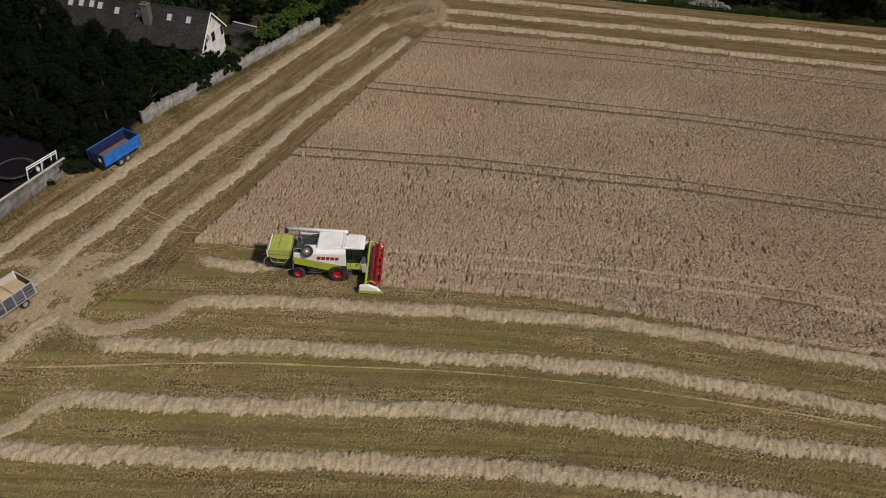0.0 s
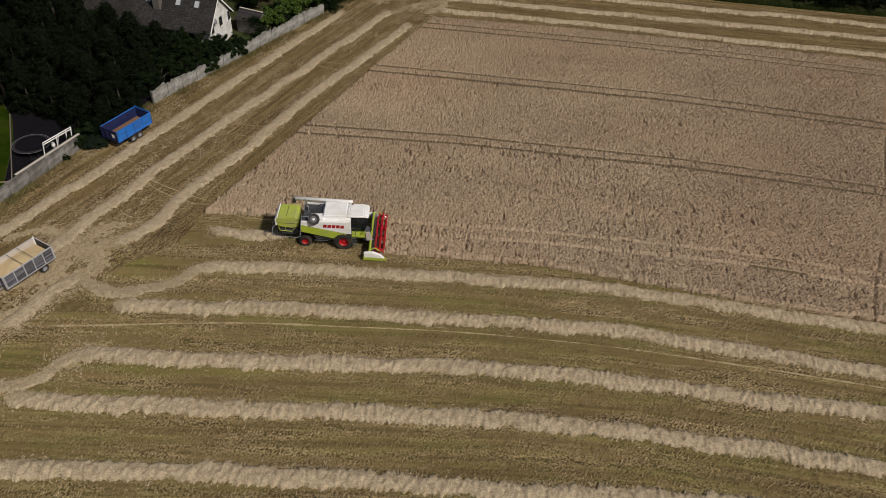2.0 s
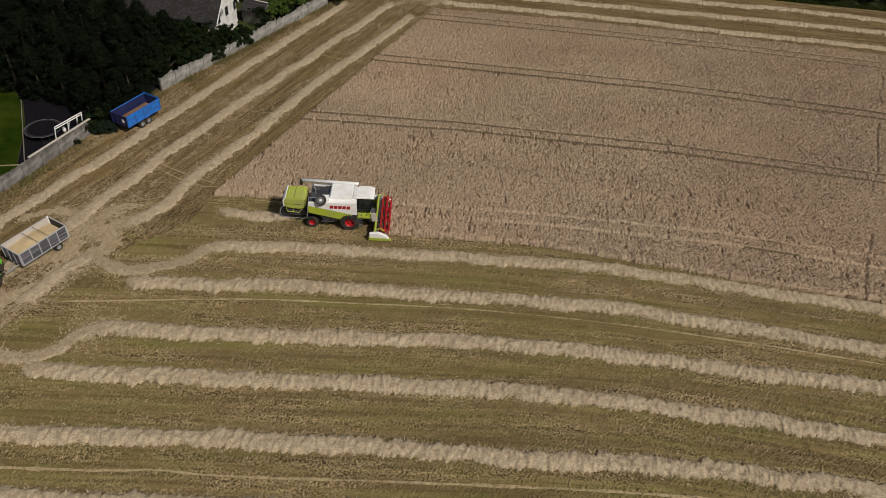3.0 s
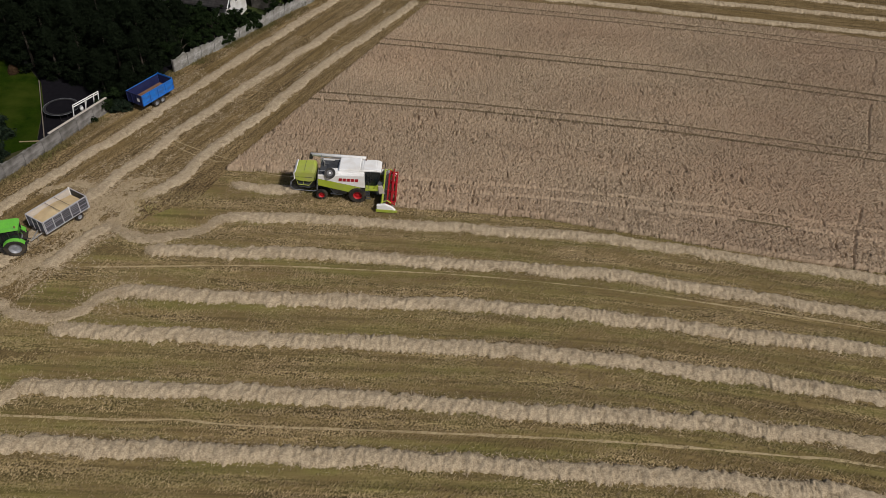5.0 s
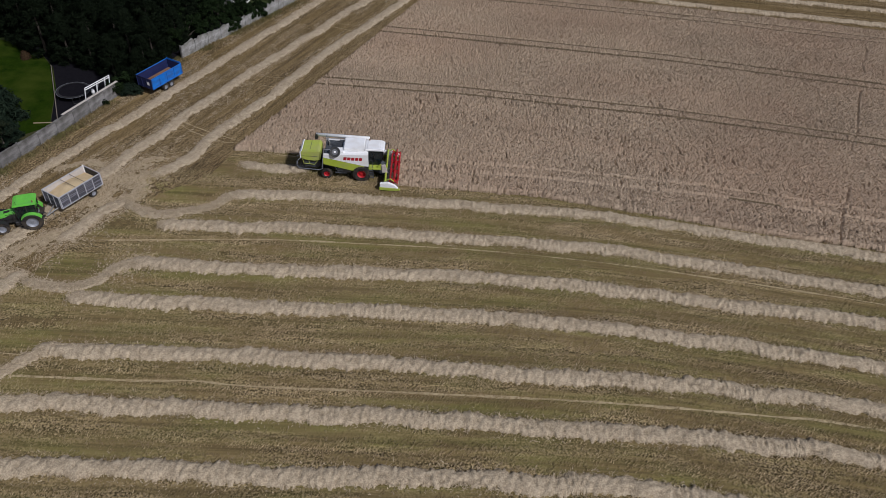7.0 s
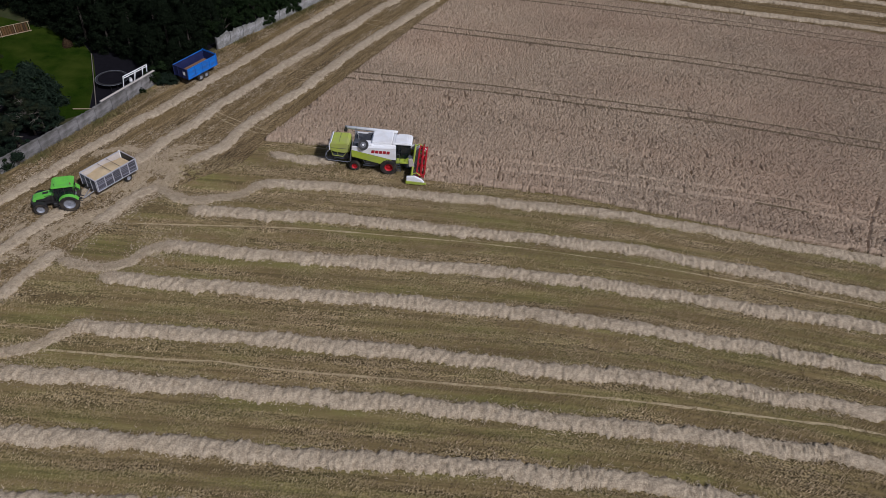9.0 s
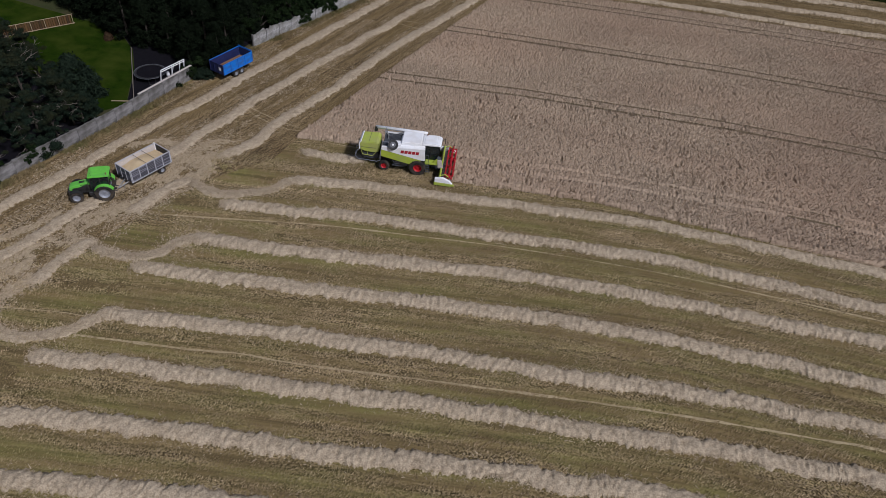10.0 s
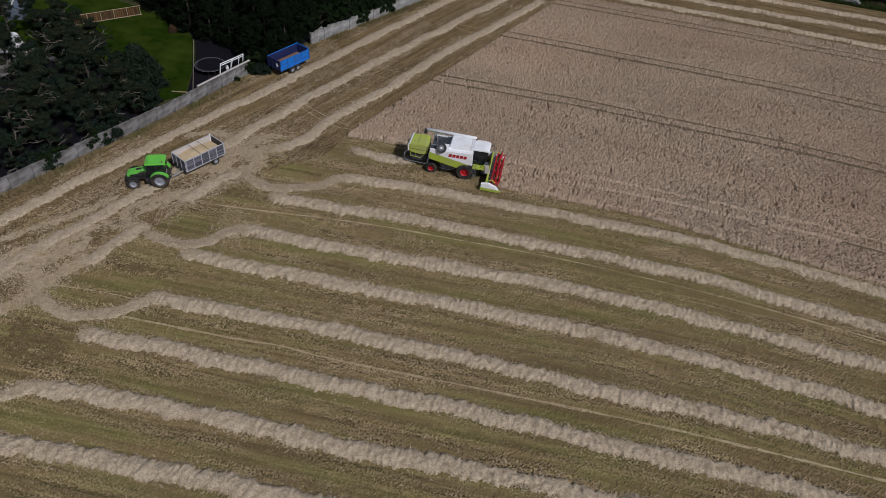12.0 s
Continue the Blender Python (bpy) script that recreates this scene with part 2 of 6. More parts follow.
def glass(name, tint, rough=0.08):
    m = bpy.data.materials.new(name)
    m.use_nodes = True
    p = m.node_tree.nodes["Principled BSDF"]
    p.inputs["Base Color"].default_value = (*tint, 1)
    p.inputs["Roughness"].default_value = rough
    p.inputs["Transmission Weight"].default_value = 0.75
    p.inputs["IOR"].default_value = 1.45
    return m


M["glass"] = glass("glass", (0.03, 0.045, 0.055))
M["pane"] = glass("pane", (0.45, 0.5, 0.55), 0.12)
M["mesh_screen"] = material("mesh_screen", (0.10, 0.105, 0.11), (0.2, 0.2, 0.21), (5, 5, 5), 40.0, 0.6, metal=0.3, bump=0.2)


# ---- building tools ----
def lattice(x, y, seed):
    """Smooth value noise between 0 and 1 on arrays."""
    table = np.random.RandomState(seed).rand(256, 256)
    xi, yi = np.floor(x).astype(int), np.floor(y).astype(int)
    fx, fy = x - xi, y - yi
    fx, fy = fx * fx * (3 - 2 * fx), fy * fy * (3 - 2 * fy)
    a, b = table[xi & 255, yi & 255], table[(xi + 1) & 255, yi & 255]
    c, d = table[xi & 255, (yi + 1) & 255], table[(xi + 1) & 255, (yi + 1) & 255]
    return (a * (1 - fx) + b * fx) * (1 - fy) + (c * (1 - fx) + d * fx) * fy


def array_mesh(name, verts, faces, mat, smooth=False, uv=None):
    """A mesh from arrays; faces all have the same number of corners."""
    me = bpy.data.meshes.new(name)
    verts, faces = np.asarray(verts, np.float32), np.asarray(faces, np.int32)
    k = faces.shape[1]
    me.vertices.add(len(verts)), me.loops.add(faces.size), me.polygons.add(len(faces))
    me.vertices.foreach_set("co", verts.ravel())
    me.loops.foreach_set("vertex_index", faces.ravel())
    me.polygons.foreach_set("loop_start", np.arange(0, faces.size, k, dtype=np.int32))
    me.polygons.foreach_set("loop_total", np.full(len(faces), k, np.int32))
    if smooth:
        me.polygons.foreach_set("use_smooth", np.ones(len(faces), bool))
    me.update()
    if uv is not None:
        me.uv_layers.new(name="rows").data.foreach_set("uv", np.asarray(uv, np.float32)[faces.ravel()].ravel())
    me.validate()
    me.materials.append(mat)
    return me


def finish(bm, name, mat, smooth=False):
    me = bpy.data.meshes.new(name)
    bmesh.ops.recalc_face_normals(bm, faces=bm.faces)
    bm.to_mesh(me)
    bm.free()
    if smooth:
        me.polygons.foreach_set("use_smooth", np.ones(len(me.polygons), bool))
    me.materials.append(mat)
    return me


def part(name, bm, mat, parent=None, label="", smooth=False):
    """Links a bmesh (or a mesh) as one object under a thing or a part."""
    me = bm if isinstance(bm, bpy.types.Mesh) else finish(bm, name, mat, smooth)
    ob = new(name, me)
    if parent is not None:
        ob.parent = parent
    return tagged(ob, label)


def thing(name, m, label, category, group="", kind=""):
    ob = new(name)
    ob.empty_display_size = 0.3
    ob.matrix_world = m
    return tagged(ob, label, category, group, kind)


def box(bm, c, s, rot=None, bevel=0.0):
    """A box of size s round c, turned by Euler degrees, with rounded edges."""
    t = bmesh.new()
    bmesh.ops.create_cube(t, size=1.0)
    bmesh.ops.scale(t, vec=s, verts=t.verts)
    if bevel:
        bmesh.ops.bevel(t, geom=t.edges[:], offset=bevel, segments=1, affect="EDGES")
    m = pose(*c, *(rot or (0, 0, 0)))
    bmesh.ops.transform(t, matrix=m, verts=t.verts)
    join(bm, t)
    return bm


def join(bm, t):
    me = bpy.data.meshes.new("tmp")
    t.to_mesh(me)
    t.free()
    bm.from_mesh(me)
    bpy.data.meshes.remove(me)


def prism(bm, outline, y0, y1, bevel=0.0, inset=0.0):
    """An outline of (x, z) pulled from y0 to y1; inset draws the y1 end in towards its middle."""
    t = bmesh.new()
    cx = sum(p[0] for p in outline) / len(outline)
    cz = sum(p[1] for p in outline) / len(outline)
    a = [t.verts.new((x, y0, z)) for x, z in outline]
    b = [t.verts.new((x + (cx - x) * inset, y1, z + (cz - z) * inset)) for x, z in outline]
    n = len(outline)
    t.faces.new(a), t.faces.new(b[::-1])
    for i in range(n):
        t.faces.new((a[i], b[i], b[(i + 1) % n], a[(i + 1) % n]))
    bmesh.ops.recalc_face_normals(t, faces=t.faces)
    if bevel:
        bmesh.ops.bevel(t, geom=t.edges[:], offset=bevel, segments=2, affect="EDGES")
    join(bm, t)
    return bm


def tube(bm, pts, r, sides=8, r1=None):
    """A round bar through points, narrowing from r to r1."""
    pts = [Vector(p) for p in pts]
    rings = []
    for i, p in enumerate(pts):
        d = (pts[min(i + 1, len(pts) - 1)] - pts[max(i - 1, 0)]).normalized()
        q = d.to_track_quat("Z", "Y")
        rr = r if r1 is None else r + (r1 - r) * i / (len(pts) - 1)
        rings.append([bm.verts.new(p + q @ Vector((rr * math.cos(2 * math.pi * k / sides), rr * math.sin(2 * math.pi * k / sides), 0))) for k in range(sides)])
    for a, b in zip(rings, rings[1:]):
        for k in range(sides):
            bm.faces.new((a[k], a[(k + 1) % sides], b[(k + 1) % sides], b[k]))
    bm.faces.new(rings[0][::-1]), bm.faces.new(rings[-1])
    return bm


def lathe(bm, profile, steps=32, axis="y"):
    """Turns a closed outline of (radius, offset) round the y axis."""
    rings = []
    for i in range(steps):
        a = 2 * math.pi * i / steps
        rings.append([bm.verts.new((r * math.cos(a), o, r * math.sin(a))) for r, o in profile])
    k = len(profile)
    for i in range(steps):
        p, q = rings[i], rings[(i + 1) % steps]
        for j in range(k):
            if profile[j][0] < 1e-6 and profile[(j + 1) % k][0] < 1e-6:
                continue
            bm.faces.new((p[j], p[(j + 1) % k], q[(j + 1) % k], q[j]))
    bmesh.ops.remove_doubles(bm, verts=bm.verts, dist=1e-5)
    return bm


def wheel(parent, c, r, w, rim_mat, rim_r=0.56, lugs=18, name="wheel", rim_label=""):
    """A wheel on the y axis: treaded tyre, dished rim with hub and bolts. side: which way the dish looks."""
    side = -1 if c[1] < 0 else 1
    bm = lathe(bmesh.new(), [(r * rim_r, -w * 0.42), (r * 0.82, -w * 0.5), (r * 0.95, -w * 0.43), (r * 0.97, 0), (r * 0.95, w * 0.43), (r * 0.82, w * 0.5), (r * rim_r, w * 0.42)], 36)
    for i in range(lugs):
        a = 360 / lugs * i
        for s in (-1, 1):
            ang = radians(a + (0 if s < 0 else 180 / lugs))
            box(bm, (0.965 * r * math.cos(ang), s * w * 0.24, 0.965 * r * math.sin(ang)), (0.07 * r, w * 0.5, 0.085 * r), (0, -math.degrees(ang), 0)) if lugs else None
    hub = part(name, finish(bm, "tyre", M["tyre"]), None, parent)
    hub.location = c
    rb = lathe(bmesh.new(), [(0.001, side * w * 0.18), (r * 0.17, side * w * 0.2), (r * 0.19, side * w * 0.10), (r * 0.42, side * w * 0.06), (r * rim_r * 0.9, side * w * 0.30), (r * rim_r * 1.03, side * w * 0.44), (r * rim_r * 1.03, -side * w * 0.40), (0.001, -side * w * 0.38)], 28)
    for i in range(8):
        a = 2 * math.pi * i / 8
        tube(rb, [(r * 0.27 * math.cos(a), side * w * 0.05, r * 0.27 * math.sin(a)), (r * 0.27 * math.cos(a), side * w * 0.14, r * 0.27 * math.sin(a))], r * 0.03, 6)
    part("rim", rb, rim_mat, hub, rim_label, smooth=False)
    return hub


def spline(ctrl, step):
    """Points at even steps along a smooth line through the control points."""
    p = np.array([ctrl[0]] + list(ctrl) + [ctrl[-1]], float)
    out = []
    for i in range(1, len(p) - 2):
        n = max(2, int(np.linalg.norm(p[i + 1] - p[i]) / step))
        t = (np.arange(n) / n)[:, None]
        out.append(0.5 * (2 * p[i] + (p[i + 1] - p[i - 1]) * t + (2 * p[i - 1] - 5 * p[i] + 4 * p[i + 1] - p[i + 2]) * t ** 2 + (3 * p[i] - p[i - 1] - 3 * p[i + 1] + p[i + 2]) * t ** 3))
    out.append(p[-1:])
    return np.concatenate(out)


def blades(rng, base, height, width, lean, wind=(0.0, 0.0), turn=None):
    """One upright triangle at each base point: arrays of corners and faces."""
    n = len(base)
    a = rng.rand(n) * np.pi if turn is None else turn + rng.randn(n) * 0.55
    h = height * (0.6 + 0.8 * rng.rand(n))
    w = width * (0.6 + 0.8 * rng.rand(n)) / 2
    dx, dy = np.cos(a) * w, np.sin(a) * w
    tip = base + np.stack([(rng.randn(n) * lean + wind[0]) * h, (rng.randn(n) * lean + wind[1]) * h, h], 1)
    v = np.stack([base + np.stack([-dx, -dy, 0 * dx], 1), base + np.stack([dx, dy, 0 * dx], 1), tip], 1).reshape(-1, 3)
    return v, np.arange(3 * n).reshape(n, 3)


# ---- the lie of the land ----
WALL_LINE = [(-62, 12), (-52.9, 31.2), (-43.6, 50.4), (-38.5, 63.0), (-33.6, 73.2), (-24.6, 88.4), (-16.0, 103.0), (-10.5, 115.0)]
WALL_X = lambda y: np.interp(y, [p[1] for p in WALL_LINE], [p[0] for p in WALL_LINE])
CROP_LEFT = lambda y: -21.3 + 0.457 * (y - 54.0)
CROP_NEAR = lambda x: np.interp(x, [-4, 2.1, 12.9, 25.2, 37, 46.7, 60, 95, 200], [47.2, 47.1, 46.5, 44.3, 42.1, 40.6, 38.6, 33.0, 16.0])
CROP_FAR = lambda x: np.interp(x, [1, 22, 49, 71, 95, 200], [103.3, 102.2, 99.8, 97.0, 93.6, 78.0])
HEADER_X, CUT_Y = -3.3, 52.2  # where the combine has got to, and the uncut edge beside it


def crop_inside(x, y):
    """Metres inside the standing crop (negative outside)."""
    ahead = np.minimum(y - CROP_NEAR(x), np.maximum(x - HEADER_X, y - CUT_Y))
    d = np.where(x < HEADER_X, y - CUT_Y, ahead)
    return np.minimum(np.minimum((x - CROP_LEFT(y)) * 0.91, CROP_FAR(x) - y), d)


TRAMS = [[(-16, 68.4), (4.2, 67.9), (30.9, 65.5), (54.4, 61.9), (95, 54.5)],
         [(-8, 84.9), (4.3, 84.0), (34.9, 81.3), (61.7, 77.1), (95, 71)],
         [(-1, 99.7), (21.7, 98.1), (47.3, 95.7), (69.4, 92.8), (95, 89)],
         [(-10, 50.9), (3.4, 50.7), (13.3, 50.4), (32.6, 48.7), (49, 46), (95, 38)]]


BEND = lambda x: np.interp(x, [-60, 8, 19, 31, 46, 70, 120], [0, 0, 0.6, 2.3, 4.7, 8.8, 17])


def sheet(name, outline, z, mat, label, category="ground", rot=0.0, bend=False):
    """A flat piece of ground over an outline; its texture runs along the lines that the machines drove."""
    bm = bmesh.new()
    vs = [bm.verts.new((x, y, z)) for x, y in outline]
    face = bm.faces.new(vs)
    if bend:
        for x in (-40, -20, 0, 8, 14, 19, 25, 31, 38, 46, 58, 70, 95, 120):
            bmesh.ops.bisect_plane(bm, geom=bm.verts[:] + bm.edges[:] + bm.faces[:], plane_co=(x, 0, 0), plane_no=(1, 0, 0))
    bmesh.ops.triangulate(bm, faces=bm.faces[:])
    uv = bm.loops.layers.uv.new("rows")
    c, sn = math.cos(radians(rot)), math.sin(radians(rot))
    for f in bm.faces:
        for l in f.loops:
            x, y = l.vert.co.x, l.vert.co.y
            l[uv].uv = (x, y + float(BEND(x))) if bend else (x * c + y * sn, y * c - x * sn)
    ob = part(name, bm, mat)
    return tagged(ob, label, category, kind="structure")


sheet("ground", [(-1500, -1500), (1500, -1500), (1500, 1500), (-1500, 1500)], -0.02, M["meadow"], "rough green grassland reaching to the horizon")
sheet("field", WALL_LINE + [(2, 119.5), (30, 120.8), (54, 118.4), (81, 116.2), (260, 98), (420, -300), (-140, -300), (-110, -90)], 0.0, M["stubble"],
      "cut barley stubble field in brown and green stripes", "field", bend=True)
HEADLAND = [(-55.5, 22)] + [(x + 0.4, y) for x, y in WALL_LINE[1:]] + [(2.0, 115.0), (1.0, 104.0), (-21.2, 54.0), (-23.5, 47.5), (-28.5, 43.0), (-32, 38.5), (-36, 31), (-42, 19)]
sheet("headland", HEADLAND, 0.006, M["stubble_dry"], "dry brown stubble headland beside the garden wall", "field", rot=64.5)
sheet("headland_far", [(1.5, 103.8), (2.0, 115.0), (4, 119.0), (30, 120.4), (54, 118.0), (81, 115.8), (200, 104), (200, 79), (95, 94.2), (71, 97.6), (49, 100.4), (22, 102.8)], 0.012, M["stubble_dry"],
      "dry brown stubble strip along the far field edge", "field", rot=-5)


# ---- standing crop ----
def standing_crop():
    sx, sy = 0.092, 0.19
    xs, ys = np.arange(-25, 92, sx), np.arange(36, 118, sy)
    # rows of the mesh follow the tramlines, with one row in each wheel mark
    lines = sorted(TRAMS, key=lambda line: line[0][1])
    knots = np.array([np.interp(20.0, *zip(*line)) for line in lines])
    for k in knots:
        for mark in (k - 0.88, k + 0.88):
            j = np.argmin(np.abs(ys - mark))
            ys[j] = mark
    X, E = np.meshgrid(xs, ys)
    shift = np.array([np.interp(xs, *zip(*line)) for line in lines]) - knots[:, None]
    shift = shift - np.clip(xs - 95, 0, 99)
    Y = np.array([E[:, i] + np.interp(E[:, i], knots, shift[:, i]) for i in range(len(xs))]).T
    rng = np.random.RandomState(3)
    X = X + (rng.rand(*X.shape) - 0.5) * 0.035
    Y = Y + (rng.rand(*Y.shape) - 0.5) * 0.03
    d = crop_inside(X, Y) + (lattice(X * 1.7, Y * 1.7, 5) - 0.5) * 0.2
    low = np.ones_like(X)
    gap = np.full_like(X, 9.0)
    for line in TRAMS:
        c = np.interp(X, [p[0] for p in line], [p[1] for p in line])
        off = np.abs(np.abs(Y - c) - 0.88)
        gap = np.minimum(gap, off)
        deep = 0.45 + 0.25 * lattice(X * 0.4, Y * 0.3, 8) if line is TRAMS[3] else 0.16
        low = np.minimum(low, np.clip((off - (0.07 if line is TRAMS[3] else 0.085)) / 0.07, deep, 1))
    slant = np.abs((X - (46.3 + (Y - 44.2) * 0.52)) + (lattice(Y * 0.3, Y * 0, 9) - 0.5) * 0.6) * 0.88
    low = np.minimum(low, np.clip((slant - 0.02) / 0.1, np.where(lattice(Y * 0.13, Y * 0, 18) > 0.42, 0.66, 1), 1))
    lean = X + 0.25 * Y
    # tufts of ears, closely and almost evenly set
    wx = lean / 0.35 + 0.9 * (lattice(lean * 1.6, Y * 1.1, 11) - 0.5) + 0.5 * (lattice(lean * 3.1, Y * 2.2, 12) - 0.5)
    wy = Y / 0.78 + 1.1 * (lattice(lean * 1.7, Y * 0.9, 14) - 0.5) + 0.6 * (lattice(lean * 3.3, Y * 1.9, 15) - 0.5)
    clump = 0.5 + 0.36 * np.sin(2 * np.pi * wx) * np.cos(2 * np.pi * wy) + 0.3 * (lattice(lean * 4.6, Y * 2.3, 19) - 0.5)
    pit = np.clip((lattice(lean * 5.0, Y * 2.2, 16) - 0.35 * (clump - 0.5) + 0.26 * lattice(X * 0.12, Y * 0.2, 17) - 0.92 - 0.04 * np.clip((Y - 56) / 8, 0, 1)) / 0.1, 0, 1)
    broad = lattice(X * 0.16, Y * 0.16, 13)
    fine = rng.rand(*X.shape)
    Zc = 0.60 + 0.23 * (clump - 0.5) + 0.06 * (broad - 0.5) + 0.05 * (fine - 0.5) - 0.34 * pit
    Zc = Zc * low * np.clip(d / 0.3 + 0.15, 0.05, 1)
    keep = d > -0.08
    rim = np.zeros_like(keep)
    rim[1:-1, 1:-1] = keep[1:-1, 1:-1] & ~(keep[:-2, 1:-1] & keep[2:, 1:-1] & keep[1:-1, :-2] & keep[1:-1, 2:])
    Zc[rim] = -0.01
    idx = -np.ones(X.shape, int)
    idx[keep] = np.arange(keep.sum())
    q = np.stack([idx[:-1, :-1], idx[:-1, 1:], idx[1:, 1:], idx[1:, :-1]], -1).reshape(-1, 4)
    q = q[(q >= 0).all(1)]
    v = np.stack([X[keep], Y[keep] - 0.12 * (clump[keep] - 0.5) * (low[keep] > 0.95) * (d[keep] > 0.4), Zc[keep]], 1)
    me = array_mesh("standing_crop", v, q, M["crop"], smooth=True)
    # faces down in the wheel marks get the canopy's shade as a dark colour
    me.materials.append(M["stem_shade"])
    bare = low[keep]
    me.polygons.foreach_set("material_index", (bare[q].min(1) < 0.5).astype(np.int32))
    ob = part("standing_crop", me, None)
    tagged(ob, "ripe pinkish-brown barley standing uncut with tramlines", "crop", kind="stuff")
    # ears that stick out of the canopy, blown over
    px, py = np.meshgrid(np.arange(-25, 92, 0.155), np.arange(33, 115, 0.19))
    px, py = (px + 0.16 * rng.rand(*px.shape)).ravel(), (py + 0.20 * rng.rand(*py.shape)).ravel()
    n = len(px)
    ix = np.clip(((px + 25) / sx).astype(int), 0, X.shape[1] - 1)
    py = py + 3.0
    iy = np.clip(np.searchsorted(ys, py), 0, X.shape[0] - 1)
    py = Y[iy, ix] + 0.18 * (rng.rand(len(px)) - 0.5)
    di = crop_inside(px, py)
    ok = (di > 0.03) & (low[iy, ix] > 0.8) & (gap[iy, ix] > 0.22)
    ok &= (pit[iy, ix] < 0.3) & (clump[iy, ix] + 0.6 * rng.rand(n) > 0.52)
    edge = (di > -0.12) & (di < 0.3) & (low[iy, ix] > 0.8)
    base = np.concatenate([np.stack([px, py, Zc[iy, ix] - 0.06], 1)[ok], np.stack([px, py, 0.35 * rng.rand(n) * np.clip(di / 0.3 + 0.4, 0, 1)], 1)[edge]])
    v, f = blades(rng, base, 0.27, 0.135, 0.24, (0.14, -0.22))
    ears = part("ears", array_mesh("ears", v, f, M["ears"]), None, ob)
    tagged(ears, "bent straw-coloured barley ears", kind="stuff")


standing_crop()


# ---- straw swaths ----
SWATHS = [
    [(-30.9, 41.9), (-29.0, 40.8), (-26.5, 40.5), (-24.0, 41.0), (-22.1, 41.9), (-20.6, 43.6), (-18.8, 44.3), (-13, 44.5), (-5.9, 44.4), (6.5, 44.3), (18.9, 43.7), (30.9, 42.0), (46.3, 39.6), (70, 35.8)],
    [(-26.6, 38.7), (-17.1, 39.0), (-5.4, 39.2), (6.4, 38.8), (18.1, 38.3), (29.4, 36.7), (44.0, 34.3), (70, 30)],
    [(-36.2, 30.3), (-34.6, 29.8), (-32.6, 29.5), (-30.5, 29.9), (-29.3, 30.8), (-28.5, 32.1), (-27.1, 32.9), (-24.7, 33.0), (-15.8, 33.1), (-4.8, 33.4), (6.3, 33.2), (17.3, 32.7), (28.1, 31.5), (42.1, 29.9), (70, 26)],
    [(-31.5, 28.4), (-25.2, 28.4), (-14.7, 28.3), (-4.3, 28.4), (6.2, 28.2), (16.6, 27.7), (26.8, 26.5), (39.9, 24.7), (70, 20)],
    [(-41.3, 20.0), (-39.2, 19.3), (-37.4, 18.9), (-35.8, 19.0), (-34.2, 19.4), (-33.0, 20.1), (-32.1, 21.3), (-31.0, 22.4), (-28.0, 22.5), (-13.4, 22.6), (-3.7, 22.5), (6.1, 22.1), (15.8, 21.9), (25.4, 21.3), (37.9, 20.0), (70, 15)],
    [(-35.2, 17.2), (-26.0, 17.4), (-16.8, 17.2), (-7.7, 17.2), (1.4, 17.2), (10.5, 16.8), (19.6, 16.4), (28.6, 15.9), (35.8, 15.1), (70, 9)],
    [(-38.4, 9.4), (-36.8, 10.5), (-35.6, 11.3), (-32.2, 11.7), (-23.8, 11.8), (-15.3, 11.8), (-6.9, 11.8), (1.6, 12.0), (10.1, 11.9), (18.6, 11.6), (60, 5)],
    [(-44, 6.2), (-34.8, 6.3), (-24.0, 6.7), (-13.3, 6.8), (10, 6.4), (50, 1)],
    [(-20.8, 49.5), (-18, 49.2), (-15.4, 49.2), (-13.0, 49.3)],
    [(-13.0, 104.2), (-19.9, 90.2), (-25.5, 78.5), (-31.9, 65.4), (-37.6, 53.6), (-44.8, 39.6), (-50.2, 28.2), (-56, 15)],
    [(-5.8, 105.4), (-14.2, 88.6), (-23.6, 70.3), (-30.0, 57.2), (-35.5, 45.2), (-40.9, 32.8), (-46.1, 22.3), (-51, 12)],
    [(-2.2, 101.0), (-13.4, 79.3), (-20.0, 65.0), (-24.2, 56.5), (-26.8, 50.0), (-29.6, 46.6)],
    [(-30.7, 42.2), (-32.2, 40.6), (-33.1, 38.9), (-34.0, 37.1), (-35.0, 35.5)],
    [(-36.3, 31.4), (-37.1, 29.6), (-38.1, 27.7), (-38.7, 26.0), (-39.5, 24.8)],
    [(2.0, 106.6), (27.2, 104.9), (51.1, 102.1), (72.9, 100.1), (110, 95)],
    [(2.7, 111.8), (34.3, 109.4), (75.9, 106.3), (115, 101)],
    [(-2, 117.4), (9.3, 117.2), (35.5, 115.4), (53.6, 113.6), (62, 113.6), (78.6, 111.8), (118, 107)],
]


DRIVEN = {0: 10.5, 2: 9.0, 4: 10.5, 6: 3.0}  # metres at a row's start that were driven over in the turn


